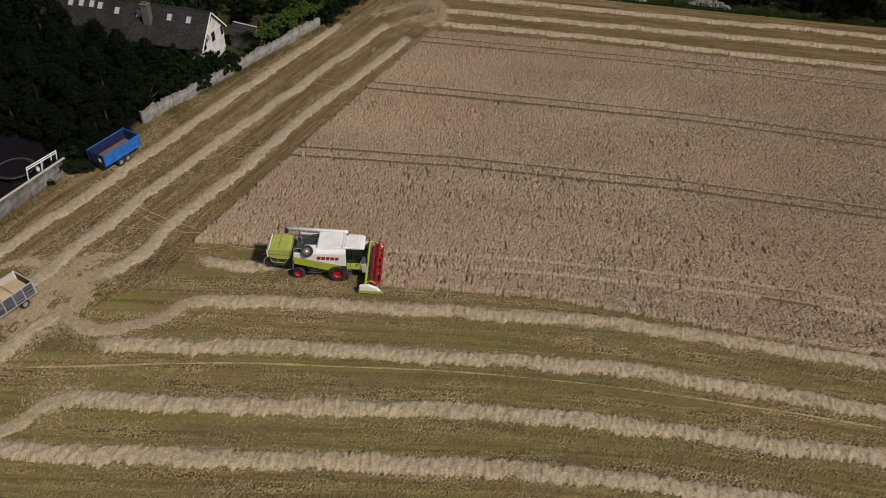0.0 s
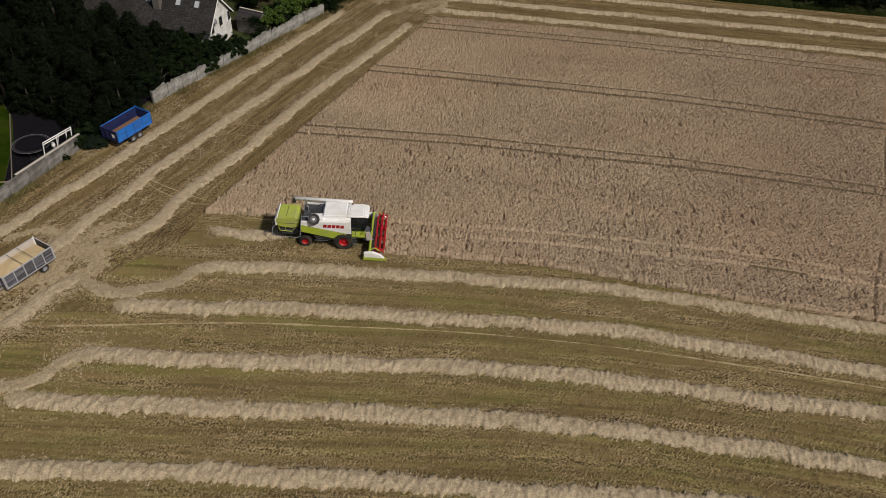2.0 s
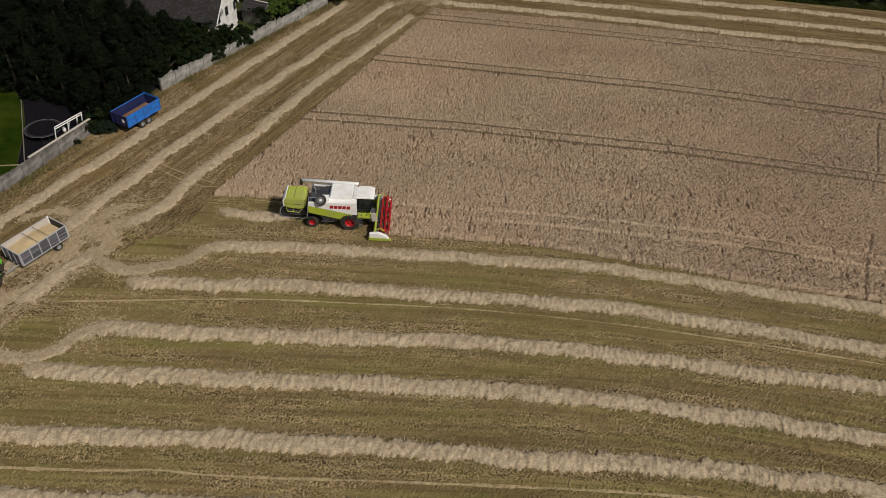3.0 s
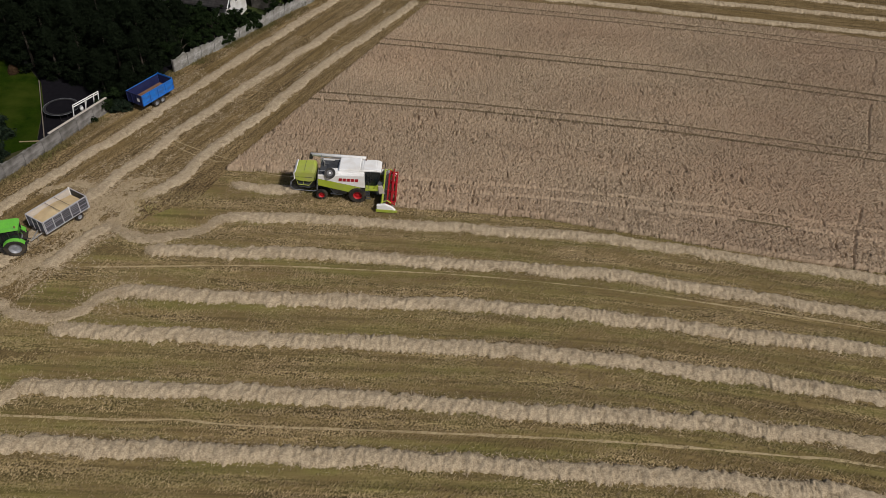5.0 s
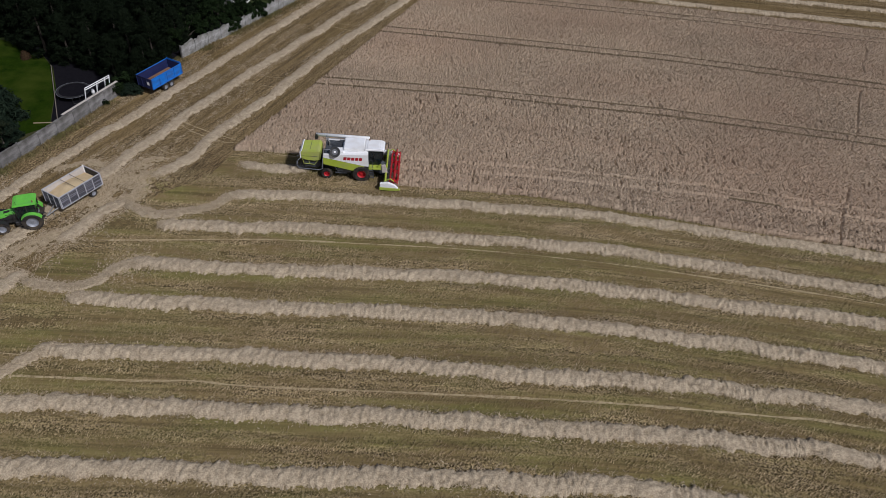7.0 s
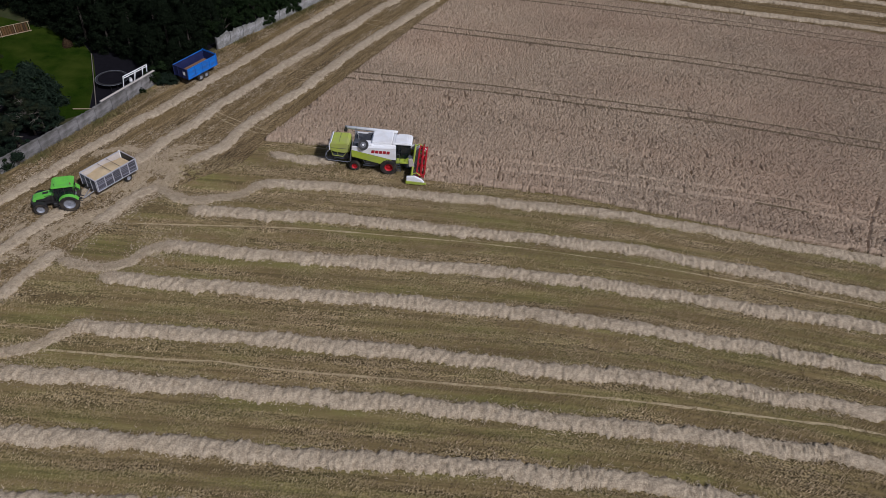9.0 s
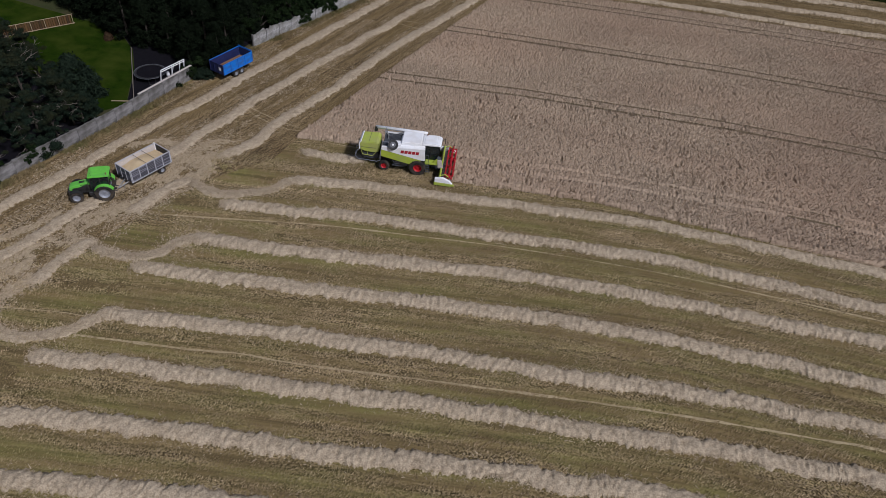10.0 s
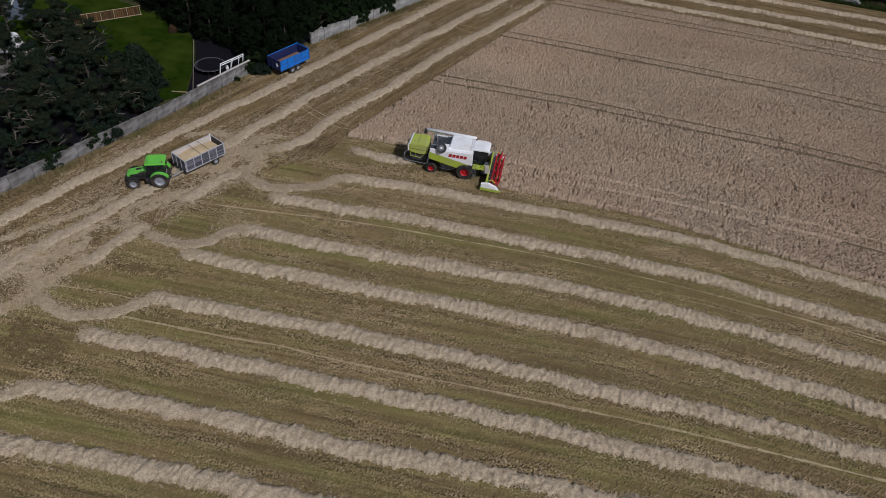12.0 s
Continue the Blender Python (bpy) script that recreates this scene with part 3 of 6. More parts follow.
def straw_swath(i, ctrl):
    rng = np.random.RandomState(100 + i)
    flat = 0.5 if 9 <= i <= 13 else 0.8 if i in (0, 8) else 1.0  # driven over beside the wall
    pts = spline(ctrl, 0.11)
    s = np.concatenate([[0], np.cumsum(np.linalg.norm(np.diff(pts, axis=0), axis=1))])
    d = np.gradient(pts, axis=0)
    d /= np.linalg.norm(d, axis=1)[:, None]
    nrm = np.stack([-d[:, 1], d[:, 0]], 1)
    u = np.linspace(-1, 1, 13)
    S, U = np.meshgrid(s, u, indexing="ij")
    ends = np.clip(np.minimum(s, s[-1] - s) / 0.9, 0, 1)[:, None] ** 0.6
    low = np.clip((s - DRIVEN.get(i, -9.0)) / 2.5, 0, 1)[:, None] * 0.55 + 0.45
    half = (0.76 if flat == 1 else 0.74) * ends * (0.6 + 0.4 * low) + 0.02
    ragged = 0.62 + 0.42 * lattice(S * 1.0, np.sign(U) * 3 + 7, 200 + i) + 0.36 * lattice(S * 3.3, np.sign(U) * 5 + 9, 300 + i)
    ragged = ragged * (1 + 0.34 * (rng.rand(*S.shape) - 0.5) * (np.abs(U) > 0.6))
    off = U * half * ragged + (lattice(S * 0.25, S * 0 + 2, 400 + i) - 0.5) * 0.4
    arc = np.abs(((S + 0.5 * U ** 2 + 0.5 * lattice(S * 0.6, U * 0 + 1, 450 + i)) / 0.95) % 1.0 - 0.5) * 2  # heaps as the straw fell
    lump = 0.42 + 0.3 * lattice(S * 1.25 + U * 0.7, U * 1.3 + 4, 500 + i) + 0.5 * lattice(S * 4.4, U * 2 + 4, 600 + i) + 0.12 * arc
    z = 0.02 + 0.33 * flat * low * ends * np.clip(1 - U ** 2, 0, 1) ** 0.55 * lump + 0.10 * flat ** 0.5 * low * (rng.rand(*S.shape) - 0.45) * ends
    z = np.maximum(z, 0.014)
    z[:, 0] = z[:, -1] = 0.0
    v = np.stack([pts[:, 0][:, None] + nrm[:, 0][:, None] * off, pts[:, 1][:, None] + nrm[:, 1][:, None] * off, z], -1).reshape(-1, 3)
    n, k = S.shape
    g = np.arange(n * k).reshape(n, k)
    f = np.stack([g[:-1, :-1], g[1:, :-1], g[1:, 1:], g[:-1, 1:]], -1).reshape(-1, 4)
    ob = part("straw_swath", array_mesh("straw_swath", v, f, M["straw"], smooth=False), None)
    tagged(ob, "long row of pale loose straw lying on stubble", "straw row", "straw swaths")
    # loose straws on and beside the row
    m = int(s[-1] * 130)
    j = rng.randint(0, n, m)
    o = np.clip(rng.randn(m) * 0.5, -1.4, 1.4)
    zz = np.where(np.abs(o) < 0.75, 0.24 * flat * np.clip(1 - (o / 0.85) ** 2, 0, 1), 0.01)
    base = np.stack([pts[j, 0] + nrm[j, 0] * o, pts[j, 1] + nrm[j, 1] * o, zz], 1)
    bv, bf = blades(rng, base, 0.07, 0.09, 2.4)
    tagged(part("loose_straw", array_mesh("loose_straw", bv, bf, M["loose"]), None, ob), kind="stuff")


for i, ctrl in enumerate(SWATHS):
    straw_swath(i, ctrl)


# ---- stubble stalks and tracks ----
def scatter_stubble():
    """Short cut stalks in tufts along the drilled rows, left out under the crop and the machines' straw."""
    rng = np.random.RandomState(21)
    for name, ang, pitch, mat, label in (("near", 0.0, 0.30, "stalk", "short cut straw stalks standing in rows on the field"),
                                         ("side", radians(64.5), 0.32, "stalk_dry", "dry brown cut stalks on the headland"),
                                         ("far", radians(-5), 0.36, "stalk_dry", "dry brown cut stalks on the far headland")):
        u, r = np.meshgrid(np.arange(-70, 150, 0.085), np.arange(-5, 125, pitch) if name == "near" else np.arange(-10, 130, pitch) if name == "far" else np.arange(-15, 75, pitch))
        u, r = (u + 0.08 * rng.rand(*u.shape)).ravel(), (r + 0.085 * rng.randn(*r.shape)).ravel()
        x, y = (u, r - BEND(u)) if name == "near" else (u * math.cos(ang) - r * math.sin(ang), u * math.sin(ang) + r * math.cos(ang))
        side = (x < CROP_LEFT(np.maximum(y, 54))) & (y > 48) | (x < -30) & (y > 30)
        mine = {"near": ~side & (y <= 90), "side": side, "far": (y > 90) & ~side}[name]
        ok = mine & (y > 3) & (crop_inside(x, y) < -0.05) & (x > WALL_X(y) + 0.6) & (x < 92) & (y < 119 - 0.05 * np.clip(x, 0, 99)) & (np.abs(x - 15) < 48 + y * 0.55)
        band = 0.5 * lattice(r * 1.1, u * 0.03, 31) + 0.5 * lattice(r * 2.6, u * 0.05, 33)
        tuft = lattice(u * 2.7, np.round(r / pitch) * 7.3, 35)
        ok &= 0.9 * band + 0.8 * tuft + 0.25 * rng.rand(len(u)) > 0.92
        ok &= (np.abs(x + 33) > 20) | (trodden_mask(x, y) + 1.1 * rng.rand(len(u)) < 1.0)
        base = np.stack([x, y, np.full(len(x), 0.008)], 1)[ok]
        v, f = blades(rng, base, 0.22, 0.10, 0.25, (0.55, 0.3), 0.15) if name == "near" else blades(rng, base, 0.16, 0.085, 0.4, (0.3, 0.2))
        ob = part("stubble_stalks", array_mesh("stubble_stalks", v, f, M[mat], uv=np.repeat(np.stack([u, r], 1)[ok], 3, 0)), None)
        tagged(ob, label, "stubble", kind="stuff")


TRACKS = [
    [(-31.5, 36.0), (-27.8, 36.3), (-15.4, 37.3), (-5.8, 37.4), (5, 37.3), (17.9, 36.4), (28.6, 35.0), (43.4, 32.7), (66, 28.6)],
    [(-32.7, 19.7), (-30.4, 19.7), (-28.3, 19.7), (-25.7, 19.7), (-23.1, 19.7), (-20.6, 19.8), (-18.1, 19.9), (-12.8, 19.6), (1.3, 19.6), (15.5, 19.4), (29.5, 18.7), (37.1, 18.0), (66, 13)],
    [(-40.1, 21.6), (-37.5, 21.8), (-34.8, 21.9), (-32.6, 21.8)],
    [(-21.5, 53.0), (-17.5, 51.9), (-13, 51.6), (-9.5, 51.6)],
    [(-21.8, 54.2), (-25.5, 55.6), (-29.5, 57.6)],
    [(-16.6, 69.2), (-20.5, 69.4), (-25.0, 69.9)],
    [(-17.3, 67.3), (-20.6, 67.0), (-24.6, 68.0)],
    [(-8.4, 84.3), (-11.2, 84.5), (-14.6, 85.6)],
    [(-9.2, 86.2), (-12.0, 86.6), (-14.0, 86.8)],
    [(-31, 58), (-27, 55.2), (-23.5, 53.8)],
    [(-30.6, 52.0), (-28.9, 50.9), (-27.0, 51.8)],
    [(-30.2, 54.1), (-26.4, 53.9), (-23.5, 53.7), (-20.6, 53.8), (-15.1, 54.2)],
]


def wheel_track(i, ctrl):
    """A pressed, paler wheel rut of flattened stubble."""
    pts = spline(ctrl, 0.25)
    s = np.concatenate([[0], np.cumsum(np.linalg.norm(np.diff(pts, axis=0), axis=1))])
    d = np.gradient(pts, axis=0)
    d /= np.linalg.norm(d, axis=1)[:, None]
    nrm = np.stack([-d[:, 1], d[:, 0]], 1)
    u = np.linspace(-1, 1, 5)
    half = ((0.06 if i == 1 else 0.03) + 0.09 * lattice(s * 0.5, s * 0 + i, 700 + i)) * (1.0 if s[-1] > 20 else 0.6)
    off = half[:, None] * u * (0.7 + 0.6 * lattice(np.repeat(s[:, None] * 2.3, 5, 1), u[None, :] * 2 + 5 + 0 * s[:, None], 720 + i))
    z = 0.016 + 0.02 * (1 - u ** 2) + 0 * off
    v = np.stack([pts[:, 0][:, None] + nrm[:, 0][:, None] * off, pts[:, 1][:, None] + nrm[:, 1][:, None] * off, z], -1).reshape(-1, 3)
    g = np.arange(len(v)).reshape(len(s), 5)
    f = np.stack([g[:-1, :-1], g[1:, :-1], g[1:, 1:], g[:-1, 1:]], -1).reshape(-1, 4)
    ob = part("wheel_track", array_mesh("wheel_track", v, f, M["pressed"], smooth=True), None)
    tagged(ob, "pale wheel rut of flattened stubble", "track", kind="structure")


for i, ctrl in enumerate(TRACKS):
    wheel_track(i, ctrl)


def near_line(x, y, ctrl):
    """How far points lie from a smooth line."""
    pts = spline(ctrl, 0.3)
    return np.sqrt(((x[..., None] - pts[:, 0]) ** 2 + (y[..., None] - pts[:, 1]) ** 2).min(-1))


def ragged_layer(name, box_, cell, inside, z, rise, mat, seed, label, category):
    """A thin, ragged-edged layer on the ground wherever inside(x, y) is above zero."""
    rng = np.random.RandomState(seed)
    X, Y = np.meshgrid(np.arange(box_[0], box_[2], cell), np.arange(box_[1], box_[3], cell))
    X, Y = X + (rng.rand(*X.shape) - 0.5) * cell * 0.7, Y + (rng.rand(*X.shape) - 0.5) * cell * 0.7
    d = inside(X, Y) + 0.5 * (lattice(X * 1.1, Y * 1.1, seed) - 0.5) + 0.6 * (lattice(X * 3.1, Y * 3.1, seed + 1) - 0.5) + 0.5 * (rng.rand(*X.shape) - 0.5)
    keep = d > 0
    idx = -np.ones(X.shape, int)
    idx[keep] = np.arange(keep.sum())
    q = np.stack([idx[:-1, :-1], idx[:-1, 1:], idx[1:, 1:], idx[1:, :-1]], -1).reshape(-1, 4)
    q = q[(q >= 0).all(1)]
    Z = z + rise * np.clip(d, 0, 1) * (0.4 + 1.2 * rng.rand(*X.shape))
    ob = part(name, array_mesh(name, np.stack([X[keep], Y[keep], Z[keep]], 1), q, mat), None)
    return tagged(ob, label, category, kind="stuff")


# where machines turned: half width, line
TRAILS = [
    (0.42, [(-36.6, 30.6), (-38.3, 31.1), (-39.3, 31.9), (-39.6, 32.8), (-38.8, 34.0), (-37.4, 35.3), (-36.1, 36.6)]),
    (0.35, [(-40.6, 30.6), (-39.3, 30.3), (-38.0, 30.5)]),
    (0.42, [(-49.6, 24.2), (-48.4, 25.7), (-46.8, 27.5), (-45.1, 29.6), (-43.0, 32.0), (-41.6, 34.4)]),
    (0.75, [(-39.6, 25.0), (-40.6, 23.0), (-41.3, 20.6), (-42.1, 18.8), (-43.6, 17.0), (-46.0, 14.4)]),
    (1.0, [(-47.2, 21.6), (-45.4, 24.2), (-43.4, 26.4), (-41.6, 29.0)]),
    (0.75, [(-44.9, 24.6), (-43.2, 22.8), (-41.7, 20.8)]),
    (1.0, [(-33.6, 42.6), (-33.4, 44.6), (-32.2, 46.0), (-30.6, 45.4), (-30.2, 43.2), (-31.4, 42.0)]),
    (0.55, [(-33.2, 41.5), (-36.0, 40.8), (-38.4, 38.0)]),
    (0.7, [(-31.2, 44.8), (-30.2, 46.6), (-28.6, 47.8)]),
    (0.5, [(-34.0, 47.5), (-36.8, 48.4), (-39.5, 47.0)]),
    (0.4, [(-5.3, 104.4), (-2.7, 107.5), (0.9, 109.5), (3.7, 111.2)]),
    (0.7, [(1.6, 116.4), (2.9, 113.4), (3.1, 110.5), (2.5, 107.6), (0.6, 105.8)]),
    (1.6, [(-1.5, 106.6), (1.8, 110.3), (1.2, 115.0)]),
    (1.6, [(-8.0, 108.4), (-4.0, 112.0), (0.5, 116.5)]),
    (2.6, [(-37.6, 33.6), (-35.2, 36.4), (-32.6, 40.6)]),
    (2.2, [(-46.0, 20.6), (-43.6, 24.0), (-40.6, 27.0)]),
    (1.6, [(-28.6, 32.0), (-26.4, 33.6)]),
    (2.4, [(-30.0, 50.0), (-33.0, 46.5), (-35.6, 42.6)]),
]
# dark, trodden stubble: centre, half sizes
TRODDEN = [(-34.2, 25.6, 4.6, 1.3), (-38.6, 15.4, 4.6, 2.6), (-44.7, 20.6, 1.3, 2.2), (-30.0, 38.6, 2.4, 0.8), (-37.0, 14.0, 3.0, 1.5), (-41.0, 28.6, 1.6, 1.6)]


def trodden_mask(x, y):
    return np.max([1 - ((x - a) / rx) ** 2 - ((y - b) / ry) ** 2 for a, b, rx, ry in TRODDEN], 0)


ragged_layer("trodden_stubble", (-52, 8, -20, 50), 0.13, lambda x, y: 0.8 * trodden_mask(x, y) - 0.35 + 0.9 * (lattice(x * 0.7, y * 1.6, 57) - 0.5), 0.010, 0.02, M["trodden"], 51, "dark trodden stubble where machines turned", "stubble")
for i, (half, line) in enumerate(TRAILS):
    xs, ys = [p[0] for p in line], [p[1] for p in line]
    ragged_layer("straw_trail", (min(xs) - 2, min(ys) - 2, max(xs) + 2, max(ys) + 2), 0.12, lambda x, y: (half - near_line(x, y, line)) / (half + 0.25) + (0.16 if half < 1.5 else -0.40), 0.016, 0.05, M["straw_flat"], 60 + 3 * i,
                 "thin driven-over straw where machines turned", "straw")


def scattered_straw():
    """Thin, driven-over straw where the machines turn, and chaff over the headland."""
    rng = np.random.RandomState(44)
    base = []
    for half, line in TRAILS:
        pts = spline(line, 0.1)
        n = len(pts) * (14 if half < 1.5 else 40)
        j = rng.randint(0, len(pts), n)
        q = np.column_stack([pts[j] + rng.randn(n, 2) * (half * 0.75 + 0.2), np.full(n, 0.03)])
        base.append(q[lattice(q[:, 0] * 0.9, q[:, 1] * 0.9, 45) > 0.3])
    n = 60000  # thin chaff all over the headland, in drifts along the rows
    hy = rng.rand(n) * 90 + 18
    hx = WALL_X(hy) + 1.0 + rng.rand(n) * 17
    row = hy * math.cos(radians(64.5)) - hx * math.sin(radians(64.5))
    ok = (crop_inside(hx, hy) < -0.3) & (hx < CROP_LEFT(np.maximum(hy, 50)) - 0.3) & (0.6 * lattice(row * 1.3, hy * 0.12, 46) + 0.4 * lattice(hx * 0.6, hy * 0.6, 47) > 0.60)
    base.append(np.stack([hx, hy, np.full(n, 0.012)], 1)[ok])
    base = np.concatenate(base)
    v, f = blades(rng, base, 0.06, 0.11, 2.2)
    ob = part("scattered_straw", array_mesh("scattered_straw", v, f, M["loose"]), None)
    tagged(ob, "thin driven-over straw scattered where machines turned", "straw", kind="stuff")


scatter_stubble()
scattered_straw()


# ---- combine harvester ----
def combine_harvester(m):
    co = thing("combine_harvester", m, "lime and white combine harvester with red reel cutting barley", "combine harvester")
    bm = bmesh.new()
    box(bm, (-1.6, 0, 1.35), (5.4, 1.7, 0.95), bevel=0.06)
    box(bm, (0.0, 0, 0.9), (0.4, 2.1, 0.4), bevel=0.05)
    box(bm, (-3.75, 0, 0.66), (0.3, 2.0, 0.25), bevel=0.04)
    box(bm, (-1.9, -1.25, 1.25), (1.5, 0.5, 0.5), bevel=0.05)
    box(bm, (-1.1, -1.35, 1.55), (0.5, 0.25, 0.35), bevel=0.04)
    part("chassis", bm, M["black"], co)
    bm = bmesh.new()
    for z, x in ((0.95, -2.6), (1.2, -2.35)):
        box(bm, (x, -1.42, z), (0.55, 0.25, 0.06), bevel=0.01)
    tube(bm, [(-2.9, -1.45, 1.7), (-2.5, -1.5, 0.9), (-1.6, -1.5, 0.95)], 0.04)
    part("toolbox_step", bm, M["deck"], co)
    for y in (-1.36, 1.36):
        wheel(co, (0.0, y, 0.98), 0.98, 0.68, M["red"], 0.47, 20, rim_label="bright red steel rim")
    for y in (-1.22, 1.22):
        wheel(co, (-3.85, y, 0.62), 0.62, 0.42, M["red"], 0.52, 16, rim_label="bright red steel rim")
    # side panels
    for s in (-1, 1):
        y0, y1 = s * 1.38, s * 1.55
        part("lower_panel", prism(bmesh.new(), [(-4.15, 2.0), (-4.18, 2.86), (0.30, 1.98), (0.26, 1.78), (-0.1, 1.82), (-0.5, 1.7), (-0.9, 1.30)], y0, y1, 0.03), M["lime"], co, "lime green lower panel")
        part("side_panel", prism(bmesh.new(), [(-4.16, 2.88), (-4.1, 3.34), (-1.95, 3.42), (0.72, 3.54), (0.78, 1.98), (0.32, 2.0)], y0, y1 + s * 0.012, 0.035), M["white"], co, "white upper side panel")
        bm = bmesh.new()
        for k in range(5):  # five plain red marks
            x = -1.98 + k * 0.42
            yy = y1 + s * 0.022
            prism(bm, [(x, 2.70), (x + 0.35, 2.71), (x + 0.41, 3.09), (x + 0.06, 3.08)], yy - 0.012 * s, yy)
        part("marking", bm, M["red_dark"], co, "red maker's marking of plain blocks")
    bm = bmesh.new()
    prism(bm, [(-2.15, 3.0), (-2.15, 3.48), (0.7, 3.58), (0.7, 2.6)], -1.38, 1.38, 0.05)
    part("upper_body", bm, M["white"], co)
    bm = bmesh.new()
    prism(bm, [(-1.98, 3.5), (-1.96, 3.88), (0.26, 3.94), (0.30, 3.5)], -1.06, 1.12, 0.06)
    for x in (-0.85,):
        box(bm, (x, 0.03, 3.91), (0.03, 2.0, 0.02))
    part("grain_tank_cover", bm, M["white"], co, "white grain tank cover")
    # engine deck behind the tank
    bm = bmesh.new()
    box(bm, (-3.0, 0.1, 3.0), (2.1, 2.5, 0.5), bevel=0.05)
    for k in range(9):
        box(bm, (-2.7, -0.55 + k * 0.16, 3.42), (1.1, 0.07, 0.06))
    box(bm, (-3.45, 0.7, 3.35), (0.5, 0.6, 0.3), bevel=0.05)
    box(bm, (-2.3, 1.0, 3.4), (0.6, 0.3, 0.3), bevel=0.05)
    part("engine_deck", bm, M["deck"], co, "dark grey engine deck")
    bm = bmesh.new()
    tube(bm, [(-3.6, 0.25, 3.2), (-3.6, 0.25, 3.75), (-3.75, 0.25, 3.95)], 0.07)
    part("exhaust_pipe", bm, M["steel"], co)
    bm = bmesh.new()
    prism(bm, [(-3.3, 3.05), (-3.3, 3.45), (-3.15, 3.62), (-1.95, 3.66), (-1.9, 3.05)], -1.36, -0.5, 0.05)
    part("radiator_housing", bm, M["white"], co)
    scr = part("dust_screen", lathe(bmesh.new(), [(0.28, -0.05), (0.50, -0.07), (0.52, 0.02), (0.50, 0.08), (0.28, 0.03)], 32), M["black"], co, "round rotary dust screen", smooth=False)
    scr.location, scr.rotation_euler = (-2.85, -1.46, 3.62), (radians(-42), 0, 0)
    scr.scale = (1.12, 1.12, 1.12)
    part("screen_mesh", lathe(bmesh.new(), [(0.001, -0.05), (0.29, -0.04), (0.29, 0.0), (0.001, 0.0)], 24), M["mesh_screen"], scr)
    part("screen_hub", lathe(bmesh.new(), [(0.001, -0.1), (0.10, -0.09), (0.12, 0.0), (0.001, 0.02)], 16), M["white"], scr)
    # rear hood
    bm = bmesh.new()
    prism(bm, [(-6.6, 2.32), (-6.63, 3.12), (-6.43, 3.28), (-4.68, 3.38), (-4.5, 3.22), (-4.48, 2.2), (-5.1, 2.02), (-6.2, 2.12)], -1.1, 1.1, 0.07)
    part("rear_hood", bm, M["lime_dusty"], co, "lime green rear hood")
    bm = bmesh.new()
    prism(bm, [(-6.70, 2.32), (-6.73, 3.12), (-6.51, 3.34), (-6.43, 3.32), (-6.62, 3.10), (-6.59, 2.32)], -1.13, 1.13, 0.02)
    part("rear_edge_trim", bm, M["white"], co)
    bm = bmesh.new()
    for y in (-1.14, 1.14):
        box(bm, (-5.65, y * 0.98, 2.66), (1.7, 0.02, 0.03))
    box(bm, (-5.6, 0, 3.335), (0.03, 1.9, 0.03), (0, -2, 0))
    part("hood_seam", bm, M["deck"], co)
    bm = bmesh.new()
    prism(bm, [(-6.3, 1.15), (-6.4, 1.95), (-4.6, 1.95), (-4.5, 1.2), (-5.3, 1.0)], -0.85, 0.85, 0.05)
    # dark material paints in the shadow beneath the rear hood
    part("straw_chopper", bm, M["deck"], co, "straw chopper, coloured dark for the shade under the hood")
    for y in (-0.98, 0.98):
        bm = tube(bmesh.new(), [(-6.5, y, 2.3), (-6.35, y, 1.6), (-5.2, y, 1.5), (-4.7, y, 2.2)], 0.04, 6)
        tube(bm, [(-5.8, y, 2.25), (-5.75, y, 1.53)], 0.035, 6)
        part("hood_frame", bm, M["lime_dusty"], co)
    bm = bmesh.new()
    for y in np.linspace(-0.8, 0.8, 8):
        box(bm, (-6.45, y, 1.25), (0.5, 0.03, 0.3), (0, 35, 0))
    part("chopper_vanes", bm, M["black"], co)
    bm = bmesh.new()
    tube(bm, [(-4.2, -1.58, 2.7), (-4.25, -1.62, 1.45), (-4.6, -1.62, 1.28), (-6.75, -1.5, 1.3), (-7.1, -1.2, 1.45), (-7.15, -0.6, 1.7), (-7.05, -0.9, 2.5), (-6.7, -1.1, 2.75)], 0.035)
    tube(bm, [(-7.1, -1.2, 1.45), (-6.9, -1.25, 2.2), (-6.65, -1.1, 2.4)], 0.03)
    part("rear_rail", bm, M["rim"], co, "bent pale steel guard rail")
    bm = bmesh.new()
    for y in (-1.50, -1.18):
        tube(bm, [(-4.02, y, 3.9), (-4.1, y, 3.3), (-4.35, y, 1.5)], 0.03)
    for k in range(6):
        z = 1.7 + k * 0.3
        tube(bm, [(-4.32 + k * 0.045, -1.5, z), (-4.32 + k * 0.045, -1.18, z)], 0.025, 6)
    part("ladder", bm, M["rim"], co)
    bm = bmesh.new()
    tube(bm, [(-4.02, -1.5, 3.9), (-3.35, -1.45, 3.92), (-3.3, -1.4, 3.5)], 0.028)
    part("deck_rail", bm, M["rim"], co)
    bm = bmesh.new()
    tube(bm, [(-4.02, 1.2, 3.3), (-4.0, 1.2, 4.0), (-4.0, 0.3, 4.0), (-4.02, 0.3, 3.3)], 0.028)
    part("deck_rail", bm, M["rim"], co)
    # cab
    bm = bmesh.new()
    prism(bm, [(0.95, 2.0), (0.92, 3.58), (2.55, 3.58), (2.62, 2.9), (2.2, 1.75), (1.1, 1.75)], -0.86, 0.86, 0.08)
    cab = part("cab", bm, M["glass"], co, "dark tinted cab glass")
    cab.location.x = -0.27
